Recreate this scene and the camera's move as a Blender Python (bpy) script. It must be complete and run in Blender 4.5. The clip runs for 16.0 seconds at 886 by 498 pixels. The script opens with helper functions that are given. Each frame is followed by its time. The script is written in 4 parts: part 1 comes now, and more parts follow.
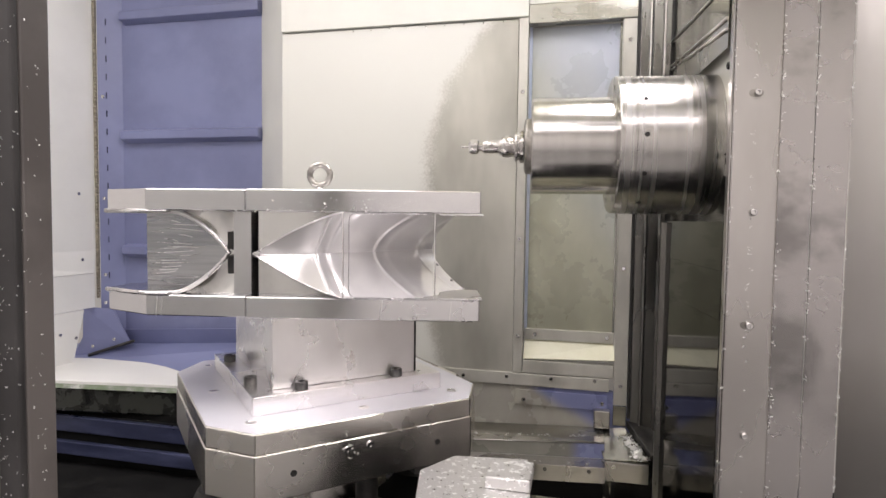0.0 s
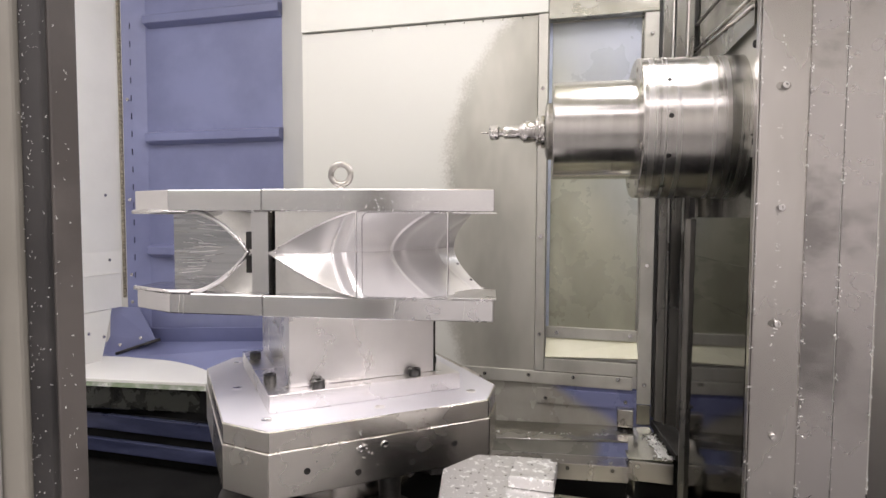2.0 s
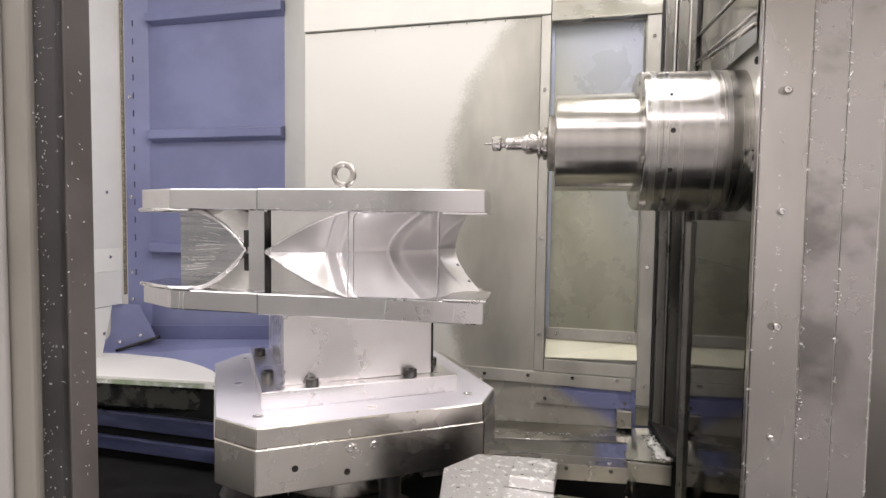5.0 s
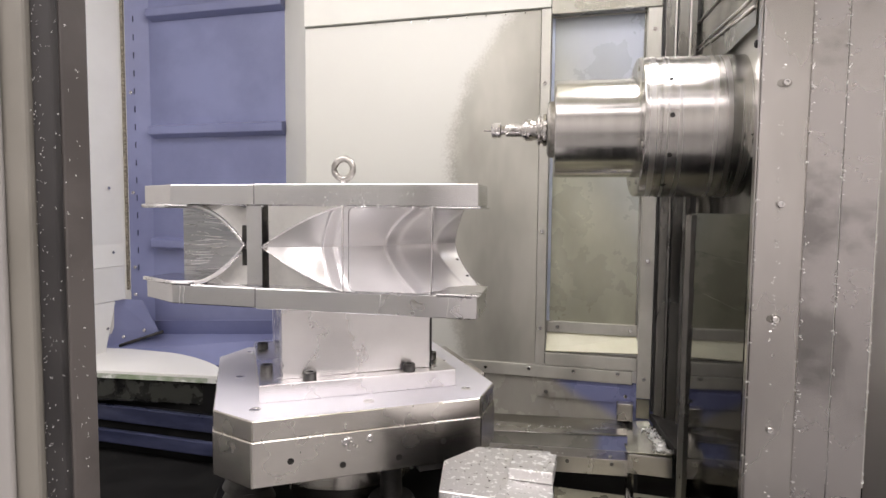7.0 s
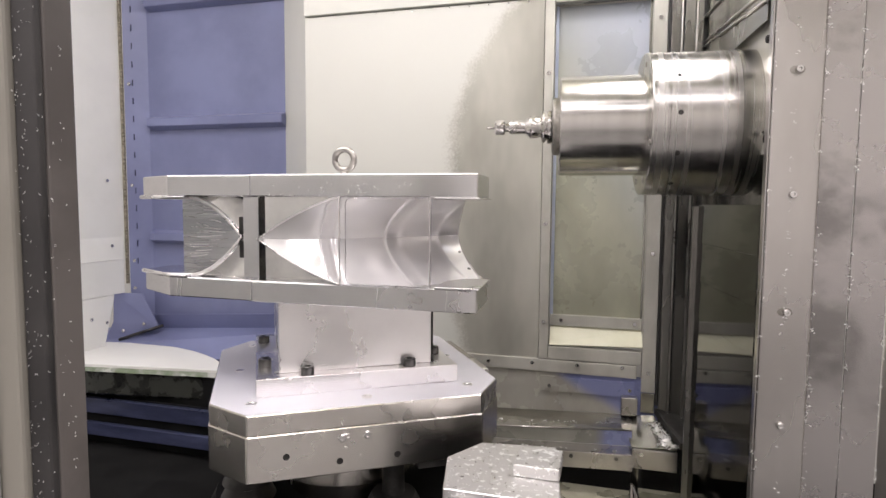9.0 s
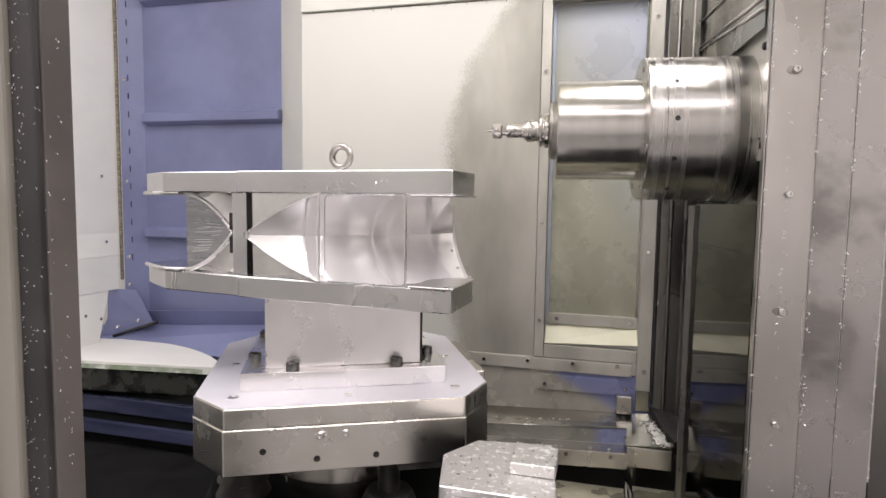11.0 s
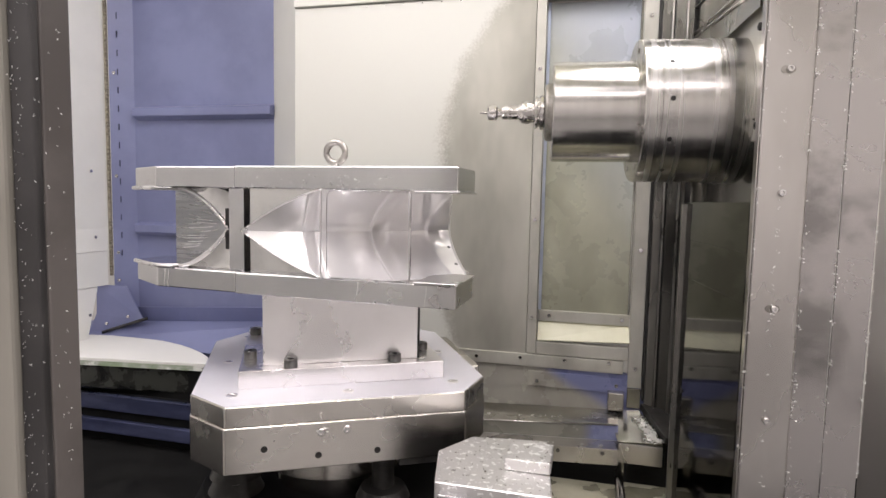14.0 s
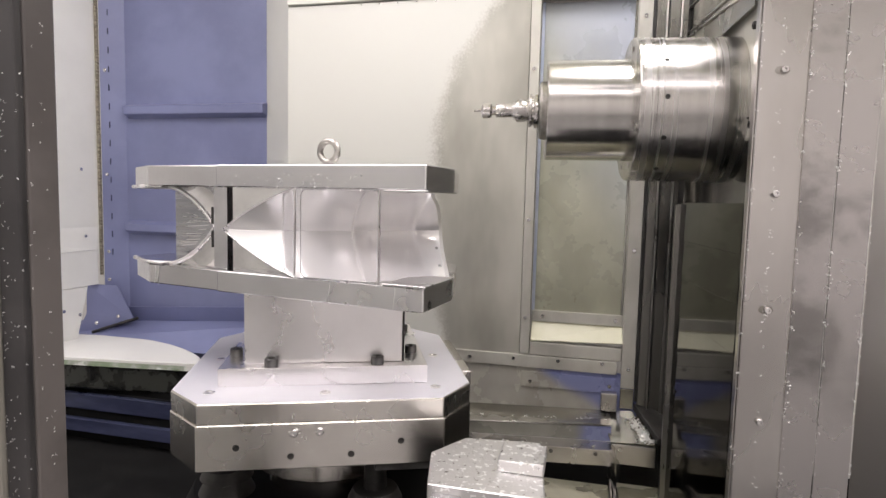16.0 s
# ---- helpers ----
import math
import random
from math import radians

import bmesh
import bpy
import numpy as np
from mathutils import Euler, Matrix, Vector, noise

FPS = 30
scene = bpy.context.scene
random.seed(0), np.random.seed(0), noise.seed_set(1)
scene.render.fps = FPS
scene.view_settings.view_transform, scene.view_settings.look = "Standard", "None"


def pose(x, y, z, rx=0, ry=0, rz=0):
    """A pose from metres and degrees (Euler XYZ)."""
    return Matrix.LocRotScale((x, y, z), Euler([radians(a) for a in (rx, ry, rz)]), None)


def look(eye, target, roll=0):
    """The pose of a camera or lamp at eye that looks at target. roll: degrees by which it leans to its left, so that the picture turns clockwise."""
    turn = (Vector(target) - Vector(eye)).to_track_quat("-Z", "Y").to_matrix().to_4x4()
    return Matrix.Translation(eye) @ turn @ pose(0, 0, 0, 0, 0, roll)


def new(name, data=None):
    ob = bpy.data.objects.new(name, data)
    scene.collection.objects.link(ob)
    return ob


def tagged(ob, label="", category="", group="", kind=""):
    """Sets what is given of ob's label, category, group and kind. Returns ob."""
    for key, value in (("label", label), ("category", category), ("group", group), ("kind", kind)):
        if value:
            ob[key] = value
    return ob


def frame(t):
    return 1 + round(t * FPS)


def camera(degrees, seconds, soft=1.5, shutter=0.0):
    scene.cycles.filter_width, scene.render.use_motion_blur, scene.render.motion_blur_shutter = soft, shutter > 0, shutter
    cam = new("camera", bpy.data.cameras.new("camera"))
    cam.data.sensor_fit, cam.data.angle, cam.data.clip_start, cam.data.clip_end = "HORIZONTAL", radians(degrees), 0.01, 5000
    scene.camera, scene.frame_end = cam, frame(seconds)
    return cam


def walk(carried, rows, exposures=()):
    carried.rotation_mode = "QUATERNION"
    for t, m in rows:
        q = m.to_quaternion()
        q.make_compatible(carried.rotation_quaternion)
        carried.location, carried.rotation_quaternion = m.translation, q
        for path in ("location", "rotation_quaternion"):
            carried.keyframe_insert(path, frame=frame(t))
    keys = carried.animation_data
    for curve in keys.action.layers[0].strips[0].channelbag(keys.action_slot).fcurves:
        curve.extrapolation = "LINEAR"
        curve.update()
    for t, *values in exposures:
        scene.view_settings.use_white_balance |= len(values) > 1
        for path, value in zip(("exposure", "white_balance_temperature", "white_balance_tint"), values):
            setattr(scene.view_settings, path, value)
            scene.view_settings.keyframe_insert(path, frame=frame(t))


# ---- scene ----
cam = camera(74.24, 16.0)
# seconds, place, turn to the left, tilt up, lean to the right
PATH = [
    (0, 0.6538, -1.4080, 0.4226, 13.26, -2.97, 0.76),
    (0.5, 0.6521, -1.4117, 0.4242, 14.16, -3.02, 0.57),
    (1, 0.6498, -1.4126, 0.4247, 14.71, -3.09, 0.38),
    (1.5, 0.6512, -1.4115, 0.4256, 15.02, -3.15, 0.29),
    (2, 0.6497, -1.4059, 0.4240, 15.18, -3.20, 0.27),
    (2.5, 0.6478, -1.4055, 0.4247, 15.13, -3.14, 0.37),
    (3, 0.6476, -1.4058, 0.4255, 15.12, -3.10, 0.54),
    (3.5, 0.6515, -1.4038, 0.4254, 14.93, -3.15, 0.72),
    (4, 0.6440, -1.4077, 0.4266, 15.05, -3.15, 0.81),
    (6.5, 0.6462, -1.4169, 0.4264, 15.16, -3.62, 0.66),
    (7, 0.6524, -1.4172, 0.4268, 15.34, -3.81, 0.53),
    (7.5, 0.6455, -1.4067, 0.4229, 15.60, -4.13, 0.38),
    (8, 0.6428, -1.3952, 0.4219, 15.59, -4.24, 0.37),
    (8.5, 0.6399, -1.3926, 0.4230, 15.54, -4.33, 0.37),
    (9, 0.6402, -1.3912, 0.4208, 15.42, -4.42, 0.47),
    (11.5, 0.6325, -1.3911, 0.4197, 14.92, -4.66, 0.85),
    (12, 0.6239, -1.3895, 0.4199, 15.02, -4.73, 0.80),
    (12.5, 0.6247, -1.3881, 0.4220, 14.99, -4.80, 0.83),
    (13, 0.6265, -1.3855, 0.4220, 14.78, -4.90, 0.88),
    (13.5, 0.6230, -1.3902, 0.4188, 14.45, -5.05, 0.99),
    (14, 0.6259, -1.3934, 0.4179, 14.00, -4.85, 1.16),
    (14.5, 0.6245, -1.3875, 0.4178, 13.71, -4.85, 1.32),
    (15, 0.6233, -1.3841, 0.4174, 13.51, -4.83, 1.37),
    (15.5, 0.6231, -1.3830, 0.4178, 13.40, -4.85, 1.41),
    (16, 0.6241, -1.3854, 0.4176, 13.36, -4.85, 1.38),
]


def aim(x, y, z, yaw, pitch, roll):
    a, b = radians(yaw), radians(pitch)
    way = Vector((-math.sin(a) * math.cos(b), math.cos(a) * math.cos(b), math.sin(b)))
    return look((x, y, z), Vector((x, y, z)) + way, roll)


walk(cam, [(r[0], aim(*r[1:])) for r in PATH])
scene.view_settings.exposure = 0.16

# ---- light: unseen lamps, added in the workshop beyond the open door and overhead in the machine ----
world = bpy.data.worlds.new("workshop_air")
scene.world = world
world.use_nodes = True
world.node_tree.nodes["Background"].inputs[0].default_value = (1.0, 0.96, 0.95, 1)
world.node_tree.nodes["Background"].inputs[1].default_value = 0.35


def area(name, x, y, z, target, sx, sy, watts, colour):
    d = bpy.data.lights.new(name, "AREA")
    d.shape, d.size, d.size_y, d.energy, d.color = "RECTANGLE", sx, sy, watts, colour
    ob = new(name, d)
    ob.matrix_world = look((x, y, z), target)
    return ob


# unseen broad overhead fill
area("machine_lamp", -0.80, -0.25, 1.88, (-0.80, -0.23, 0), 1.9, 1.1, 21, (1.0, 0.925, 0.955))
# unseen fill aimed left, added to brighten the cream column and bay
area("machine_lamp", 0.75, 0.10, 1.86, (-0.9, 0.22, 0.4), 0.6, 1.2, 38, (1.0, 0.945, 0.975))
# unseen thin strip, added for the streak on the spindle
area("machine_lamp", 0.45, -0.86, 1.60, (0.3, 0.3, 0.3), 0.8, 0.04, 1, (1.0, 0.95, 0.92))
# unseen front-left lamp, placed for the soft shadows falling right
area("machine_lamp", -0.55, -0.86, 1.55, (-0.35, 0.5, 0.2), 0.5, 0.14, 5, (1.0, 0.93, 0.93))
# unseen wide hall light, added to fill from the front
area("workshop_lamp", 0.5, -2.6, 3.35, (0.5, -2.5, 0), 8.0, 3.0, 490, (1.0, 0.92, 0.94))


# ---- materials ----
def material(name):
    m = bpy.data.materials.new(name)
    m.use_nodes = True
    nt = m.node_tree
    return m, nt, nt.nodes["Principled BSDF"]


def node(nt, kind, **inputs):
    n = nt.nodes.new(kind)
    for k, v in inputs.items():
        n.inputs[k.replace("_", " ")].default_value = v
    return n


def noise_node(nt, scale, stretch=(1, 1, 1), detail=5, rough=0.6):
    co = nt.nodes.new("ShaderNodeTexCoord")
    mp = nt.nodes.new("ShaderNodeMapping")
    mp.inputs["Scale"].default_value = stretch
    nz = node(nt, "ShaderNodeTexNoise", Scale=scale, Detail=detail, Roughness=rough)
    nt.links.new(co.outputs["Object"], mp.inputs[0])
    nt.links.new(mp.outputs[0], nz.inputs["Vector"])
    return nz.outputs["Fac"]


def ramp(nt, src, stops):
    r = nt.nodes.new("ShaderNodeValToRGB")
    r.color_ramp.interpolation = "EASE"
    els = r.color_ramp.elements
    while len(els) < len(stops):
        els.new(0.5)
    for e, (p, c) in zip(els, stops):
        e.position, e.color = p, (*c, 1) if len(c) == 3 else c
    nt.links.new(src, r.inputs[0])
    return r.outputs[0]


def g(v):
    return (v, v, v)


def surface(name, lo, hi, rough=(0.3, 0.5), metal=0.0, scale=6.0, grain=60.0, stretch=(1, 1, 1), bump=0.02, fine=(1, 1, 1), span=(0.35, 0.65)):
    """Two-scale variation: broad blotches in colour and gloss, fine grain in relief."""
    m, nt, p = material(name)
    broad = noise_node(nt, scale, stretch)
    nt.links.new(ramp(nt, broad, [(span[0], lo), (span[1], hi)]), p.inputs["Base Color"])
    small = noise_node(nt, grain, fine, 3)
    mix = nt.nodes.new("ShaderNodeMath")
    mix.operation = "MULTIPLY_ADD"
    nt.links.new(small, mix.inputs[0])
    mix.inputs[1].default_value = 0.16
    nt.links.new(broad, mix.inputs[2])
    nt.links.new(ramp(nt, mix.outputs[0] if bump else broad, [(0.36, g(rough[0])), (0.68, g(rough[1]))]), p.inputs["Roughness"])
    p.inputs["Metallic"].default_value = metal
    if bump:
        b = node(nt, "ShaderNodeBump", Strength=bump, Distance=0.002)
        nt.links.new(small, b.inputs["Height"])
        nt.links.new(b.outputs[0], p.inputs["Normal"])
    return m


def plain(name, colour, rough, metal=0.0):
    m, nt, p = material(name)
    p.inputs["Base Color"].default_value = (*colour, 1)
    p.inputs["Roughness"].default_value, p.inputs["Metallic"].default_value = rough, metal
    return m


ALU = surface("milled_aluminium", (0.57, 0.565, 0.575), (0.76, 0.75, 0.75), (0.20, 0.30), 1.0, 1.8, 200, (1, 1, 1), 0.0)
ALU_BRIGHT = surface("finish_milled_aluminium", (0.83, 0.81, 0.81), (0.90, 0.88, 0.88), (0.24, 0.34), 0.92, 5, 200, (1, 1, 1), 0.0)
STRIPED = surface("stepped_milled_aluminium", (0.34, 0.35, 0.37), (0.56, 0.56, 0.57), (0.18, 0.30), 1.0, 5, 60, (0.25, 0.25, 5), 0.3, (0.06, 0.06, 1))
PALLET = surface("ground_steel", (0.63, 0.60, 0.56), (0.76, 0.735, 0.695), (0.20, 0.32), 1.0, 2.2, 200, (1, 1, 1), 0.0)
SPINDLE = surface("turned_steel", (0.49, 0.475, 0.455), (0.56, 0.545, 0.525), (0.18, 0.24), 1.0, 60, 500, (1, 0.02, 0.02), 0.0, (1, 0.02, 0.02))
HOUSING = surface("brushed_housing_steel", (0.49, 0.475, 0.455), (0.56, 0.545, 0.525), (0.22, 0.29), 1.0, 60, 500, (1, 0.02, 0.02), 0.0, (1, 0.02, 0.02))
SHEET = surface("stainless_sheet", (0.46, 0.44, 0.42), (0.58, 0.56, 0.54), (0.24, 0.40), 1.0, 2.5, 160, (1, 1, 0.4), 0.0)
DARK_SHEET = surface("wet_dark_sheet", (0.24, 0.235, 0.21), (0.38, 0.375, 0.345), (0.12, 0.28), 0.95, 3, 60, (1, 1, 0.5), 0.0)
OLIVE_SHEET = surface("oily_sheet", (0.28, 0.27, 0.23), (0.46, 0.45, 0.40), (0.18, 0.34), 0.9, 4, 70, (0.5, 1, 1), 0.0)
CREAM = surface("cream_paint", (0.76, 0.755, 0.72), (0.82, 0.815, 0.78), (0.32, 0.5), 0.0, 2, 180, (1, 1, 1), 0.03)
# same cream, dimmed in colour to offset strong light on the back wall
WALL_CREAM = surface("aged_cream_paint", (0.60, 0.60, 0.555), (0.65, 0.65, 0.60), (0.34, 0.5), 0.0, 2, 180, (1, 1, 1), 0.03)
BLUE = surface("blue_paint", (0.165, 0.18, 0.315), (0.205, 0.225, 0.385), (0.30, 0.48), 0.0, 2.5, 160, (1, 1, 1), 0.03)
# dark blotches in the colour stand in for reflections on the guard panels
GUARD = surface("smeared_guard_sheet", (0.25, 0.24, 0.233), (0.44, 0.42, 0.41), (0.16, 0.32), 0.95, 3.2, 160, (1.6, 1.6, 1.8), 0.0, (1, 1, 0.05), (0.32, 0.52))
DOOR_PAINT = surface("grey_door_paint", (0.135, 0.127, 0.105), (0.18, 0.17, 0.145), (0.4, 0.55), 0.0, 3, 120)
DOOR_EDGE = surface("pale_door_paint", (0.20, 0.19, 0.18), (0.26, 0.25, 0.235), (0.4, 0.55), 0.0, 3, 120)
RUBBER = surface("black_rubber", (0.012, 0.011, 0.011), (0.024, 0.022, 0.021), (0.5, 0.7), 0.0, 10, 120)
# pallet top: light falling from above is painted as a pale, barely metallic colour
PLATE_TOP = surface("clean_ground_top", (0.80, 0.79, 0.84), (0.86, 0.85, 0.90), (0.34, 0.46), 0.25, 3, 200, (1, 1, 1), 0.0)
# grey of the unseen lower rear wall, set for what the metal reflects
REFLECTOR_GREY = surface("grey_wall_paint", (0.54, 0.53, 0.52), (0.62, 0.61, 0.60), (0.5, 0.7), 0.0, 1, 30)
BROWN = surface("dusty_dark_coating", (0.055, 0.048, 0.044), (0.088, 0.078, 0.072), (0.5, 0.7), 0.0, 8, 140)
BOLT = surface("worn_black_bolt", (0.09, 0.088, 0.085), (0.22, 0.215, 0.21), (0.25, 0.4), 0.9, 40, 150)
BLACK = surface("black_oxide_steel", (0.02, 0.019, 0.018), (0.05, 0.048, 0.045), (0.3, 0.5), 0.4, 20, 120)
# near-black colour and weak specular paint the unlit depth under the machine
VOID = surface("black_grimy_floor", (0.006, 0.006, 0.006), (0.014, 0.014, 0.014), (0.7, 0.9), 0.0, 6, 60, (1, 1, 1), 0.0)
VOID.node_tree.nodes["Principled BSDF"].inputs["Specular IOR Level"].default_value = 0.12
CHROME = surface("polished_steel", (0.62, 0.61, 0.6), (0.72, 0.71, 0.7), (0.10, 0.2), 1.0, 30, 200)
CHIP = plain("bright_chips", (0.86, 0.86, 0.84), 0.28, 0.85)
SPECKLED = surface("chip_strewn_aluminium", (0.60, 0.59, 0.58), (0.88, 0.88, 0.87), (0.25, 0.5), 0.85, 75, 150, (1, 1, 1), 0.1, (1, 1, 1), (0.56, 0.62))
COVER = surface("polished_slide_cover", (0.045, 0.044, 0.041), (0.085, 0.083, 0.078), (0.05, 0.10), 1.0, 3, 60, (1, 1, 0.5), 0.0)
FILM = surface("oil_filmed_paint", (0.40, 0.39, 0.35), (0.54, 0.53, 0.48), (0.26, 0.40), 0.3, 5, 90, (1, 1, 0.5), 0.01)
# dark blue for the stitches; on the shelves it paints their shadow
DARK_BLUE_SHADE = surface("grimy_blue_paint", (0.025, 0.03, 0.065), (0.065, 0.075, 0.15), (0.25, 0.45), 0.0, 5, 90, (0.5, 1, 2))
EYE_STEEL = surface("forged_steel", (0.36, 0.34, 0.32), (0.50, 0.48, 0.45), (0.28, 0.40), 1.0, 30, 200)
FLOOR = surface("workshop_floor", (0.145, 0.143, 0.138), (0.19, 0.188, 0.182), (0.4, 0.6), 0.0, 2, 40)
HALL = surface("workshop_wall", (0.62, 0.61, 0.58), (0.70, 0.69, 0.66), (0.6, 0.8), 0.0, 1, 40)


def stained_panel():
    """Cream paint with a large oily coolant film that has a ragged, spattered edge."""
    m, nt, p = material("stained_cream_panel")
    co = nt.nodes.new("ShaderNodeTexCoord")
    sep = nt.nodes.new("ShaderNodeSeparateXYZ")
    nt.links.new(co.outputs["Object"], sep.inputs[0])

    def op(kind, a, b):
        n = nt.nodes.new("ShaderNodeMath")
        n.operation = kind
        for i, v in enumerate((a, b)):
            if isinstance(v, (int, float)):
                n.inputs[i].default_value = v
            else:
                nt.links.new(v, n.inputs[i])
        return n.outputs[0]
    rough = noise_node(nt, 7, (1, 1, 1), 4)
    spat = noise_node(nt, 110, (1, 1, 1), 2)
    up = op("POWER", op("MAXIMUM", op("SUBTRACT", sep.outputs[2], 0.6), 0.0), 2.0)
    down = op("MAXIMUM", op("SUBTRACT", 0.15, sep.outputs[2]), 0.0)
    line = op("ADD", op("MULTIPLY", up, 0.75), op("MULTIPLY", down, 0.22))
    edge = op("SUBTRACT", op("SUBTRACT", sep.outputs[0], 0.05), line)
    edge = op("ADD", edge, op("MULTIPLY", op("SUBTRACT", rough, 0.5), 0.10))
    edge = op("ADD", edge, op("MULTIPLY", op("SUBTRACT", spat, 0.5), 0.07))
    mask = ramp(nt, op("ADD", op("MULTIPLY", edge, 5.0), 0.5), [(0.34, g(0)), (0.72, g(1))])
    film = ramp(nt, noise_node(nt, 3, (1, 1, 0.4), 4), [(0.3, (0.33, 0.32, 0.28)), (0.7, (0.52, 0.51, 0.455))])
    mixc = nt.nodes.new("ShaderNodeMix")
    mixc.data_type = "RGBA"
    nt.links.new(mask, mixc.inputs[0])
    # cream dimmed like WALL_CREAM against the strong light here
    mixc.inputs[6].default_value = (0.61, 0.61, 0.565, 1)
    nt.links.new(film, mixc.inputs[7])
    nt.links.new(mixc.outputs[2], p.inputs["Base Color"])
    nt.links.new(ramp(nt, mask, [(0, g(0.42)), (1, g(0.28))]), p.inputs["Roughness"])
    nt.links.new(ramp(nt, mask, [(0, g(0.0)), (1, g(0.3))]), p.inputs["Metallic"])
    return m


STAINED = stained_panel()


# ---- mesh helpers ----
def part(name, bm, mat, parent=None, label=""):
    me = bpy.data.meshes.new(name)
    bmesh.ops.recalc_face_normals(bm, faces=bm.faces)
    bm.to_mesh(me)
    bm.free()
    me.materials.append(mat)
    ob = new(name, me)
    if parent:
        ob.parent = parent
    if label:
        tagged(ob, label)
    return ob


def thing(name, label, category, group="", kind=""):
    return tagged(new(name), label, category, group, kind)


def box(x0, x1, y0, y1, z0, z1, bev=0.0, bm=None, seg=2):
    own = bmesh.new()
    r = bmesh.ops.create_cube(own, size=1)
    for v in r["verts"]:
        v.co = Vector(((x0 + x1) / 2 + v.co.x * (x1 - x0), (y0 + y1) / 2 + v.co.y * (y1 - y0), (z0 + z1) / 2 + v.co.z * (z1 - z0)))
    if bev:
        bmesh.ops.bevel(own, geom=own.edges[:], offset=bev, segments=seg, affect="EDGES", profile=0.5)
    return join(bm, own)


def join(bm, own):
    if bm is None:
        return own
    me = bpy.data.meshes.new("tmp")
    own.to_mesh(me)
    own.free()
    bm.from_mesh(me)
    bpy.data.meshes.remove(me)
    return bm


def prism(outline, z0, z1, bev=0.0, bm=None):
    own = bmesh.new()
    lo = [own.verts.new((x, y, z0)) for x, y in outline]
    hi = [own.verts.new((x, y, z1)) for x, y in outline]
    own.faces.new(lo)
    own.faces.new(hi)
    n = len(outline)
    for i in range(n):
        own.faces.new((lo[i], lo[(i + 1) % n], hi[(i + 1) % n], hi[i]))
    bmesh.ops.recalc_face_normals(own, faces=own.faces)
    if bev:
        bmesh.ops.bevel(own, geom=own.edges[:], offset=bev, segments=1, affect="EDGES", profile=0.5)
    return join(bm, own)


def lathe(profile, m=None, n=64, bm=None, smooth=True):
    """profile: (along, radius) pairs, turned about local z; m places it."""
    own = bmesh.new()
    rings = []
    for a, r in profile:
        if r < 1e-6:
            rings.append([own.verts.new((0, 0, a))])
        else:
            rings.append([own.verts.new((r * math.cos(2 * math.pi * i / n), r * math.sin(2 * math.pi * i / n), a)) for i in range(n)])
    for p, q in zip(rings, rings[1:]):
        for i in range(n):
            j = (i + 1) % n
            c = [p[i % len(p)], p[j % len(p)], q[j % len(q)], q[i % len(q)]]
            c = list(dict.fromkeys(c))
            if len(c) > 2:
                f = own.faces.new(c)
                f.smooth = smooth
    own.normal_update()
    for e in own.edges:
        if len(e.link_faces) == 2 and e.calc_face_angle(0) > 0.6:
            e.smooth = False
    if m:
        bmesh.ops.transform(own, matrix=m, verts=own.verts)
    return join(bm, own)


def tube(points, r, n=8, closed=False):
    own = bmesh.new()
    pts = [Vector(p) for p in points]
    rings = []
    for i, p in enumerate(pts):
        a = pts[(i - 1) % len(pts)] if closed or i else p
        b = pts[(i + 1) % len(pts)] if closed or i < len(pts) - 1 else p
        q = (b - a).to_track_quat("Z", "Y")
        rings.append([own.verts.new(p + q @ Vector((r * math.cos(2 * math.pi * k / n), r * math.sin(2 * math.pi * k / n), 0))) for k in range(n)])
    pairs = list(zip(rings, rings[1:])) + ([(rings[-1], rings[0])] if closed else [])
    for p, q in pairs:
        for k in range(n):
            f = own.faces.new((p[k], p[(k + 1) % n], q[(k + 1) % n], q[k]))
            f.smooth = True
    if not closed:
        own.faces.new(rings[0])
        own.faces.new(rings[-1])
    return own


def slab(corners, thick, bm=None, bev=0.0):
    """A plate from three or four corners, thickened behind its face (away from the first normal)."""
    own = bmesh.new()
    cs = [Vector(c) for c in corners]
    nrm = (cs[1] - cs[0]).cross(cs[2] - cs[0]).normalized()
    a = [own.verts.new(c) for c in cs]
    b = [own.verts.new(c - nrm * thick) for c in cs]
    own.faces.new(a)
    own.faces.new(b)
    for i in range(len(cs)):
        j = (i + 1) % len(cs)
        own.faces.new((a[i], a[j], b[j], b[i]))
    bmesh.ops.recalc_face_normals(own, faces=own.faces)
    if bev:
        bmesh.ops.bevel(own, geom=own.edges[:], offset=bev, segments=2, affect="EDGES")
    return join(bm, own)


def screw_mesh(r, h):
    """A domed socket screw along local z, head base at z = 0."""
    return lathe([(0, r), (h * 0.6, r), (h, r * 0.8), (h, r * 0.45), (h * 0.5, r * 0.42), (h * 0.5, 0)], n=14)


TO_MINUS_Y = Matrix.Rotation(radians(90), 4, "X")
TO_MINUS_X = Matrix.Rotation(radians(-90), 4, "Y")


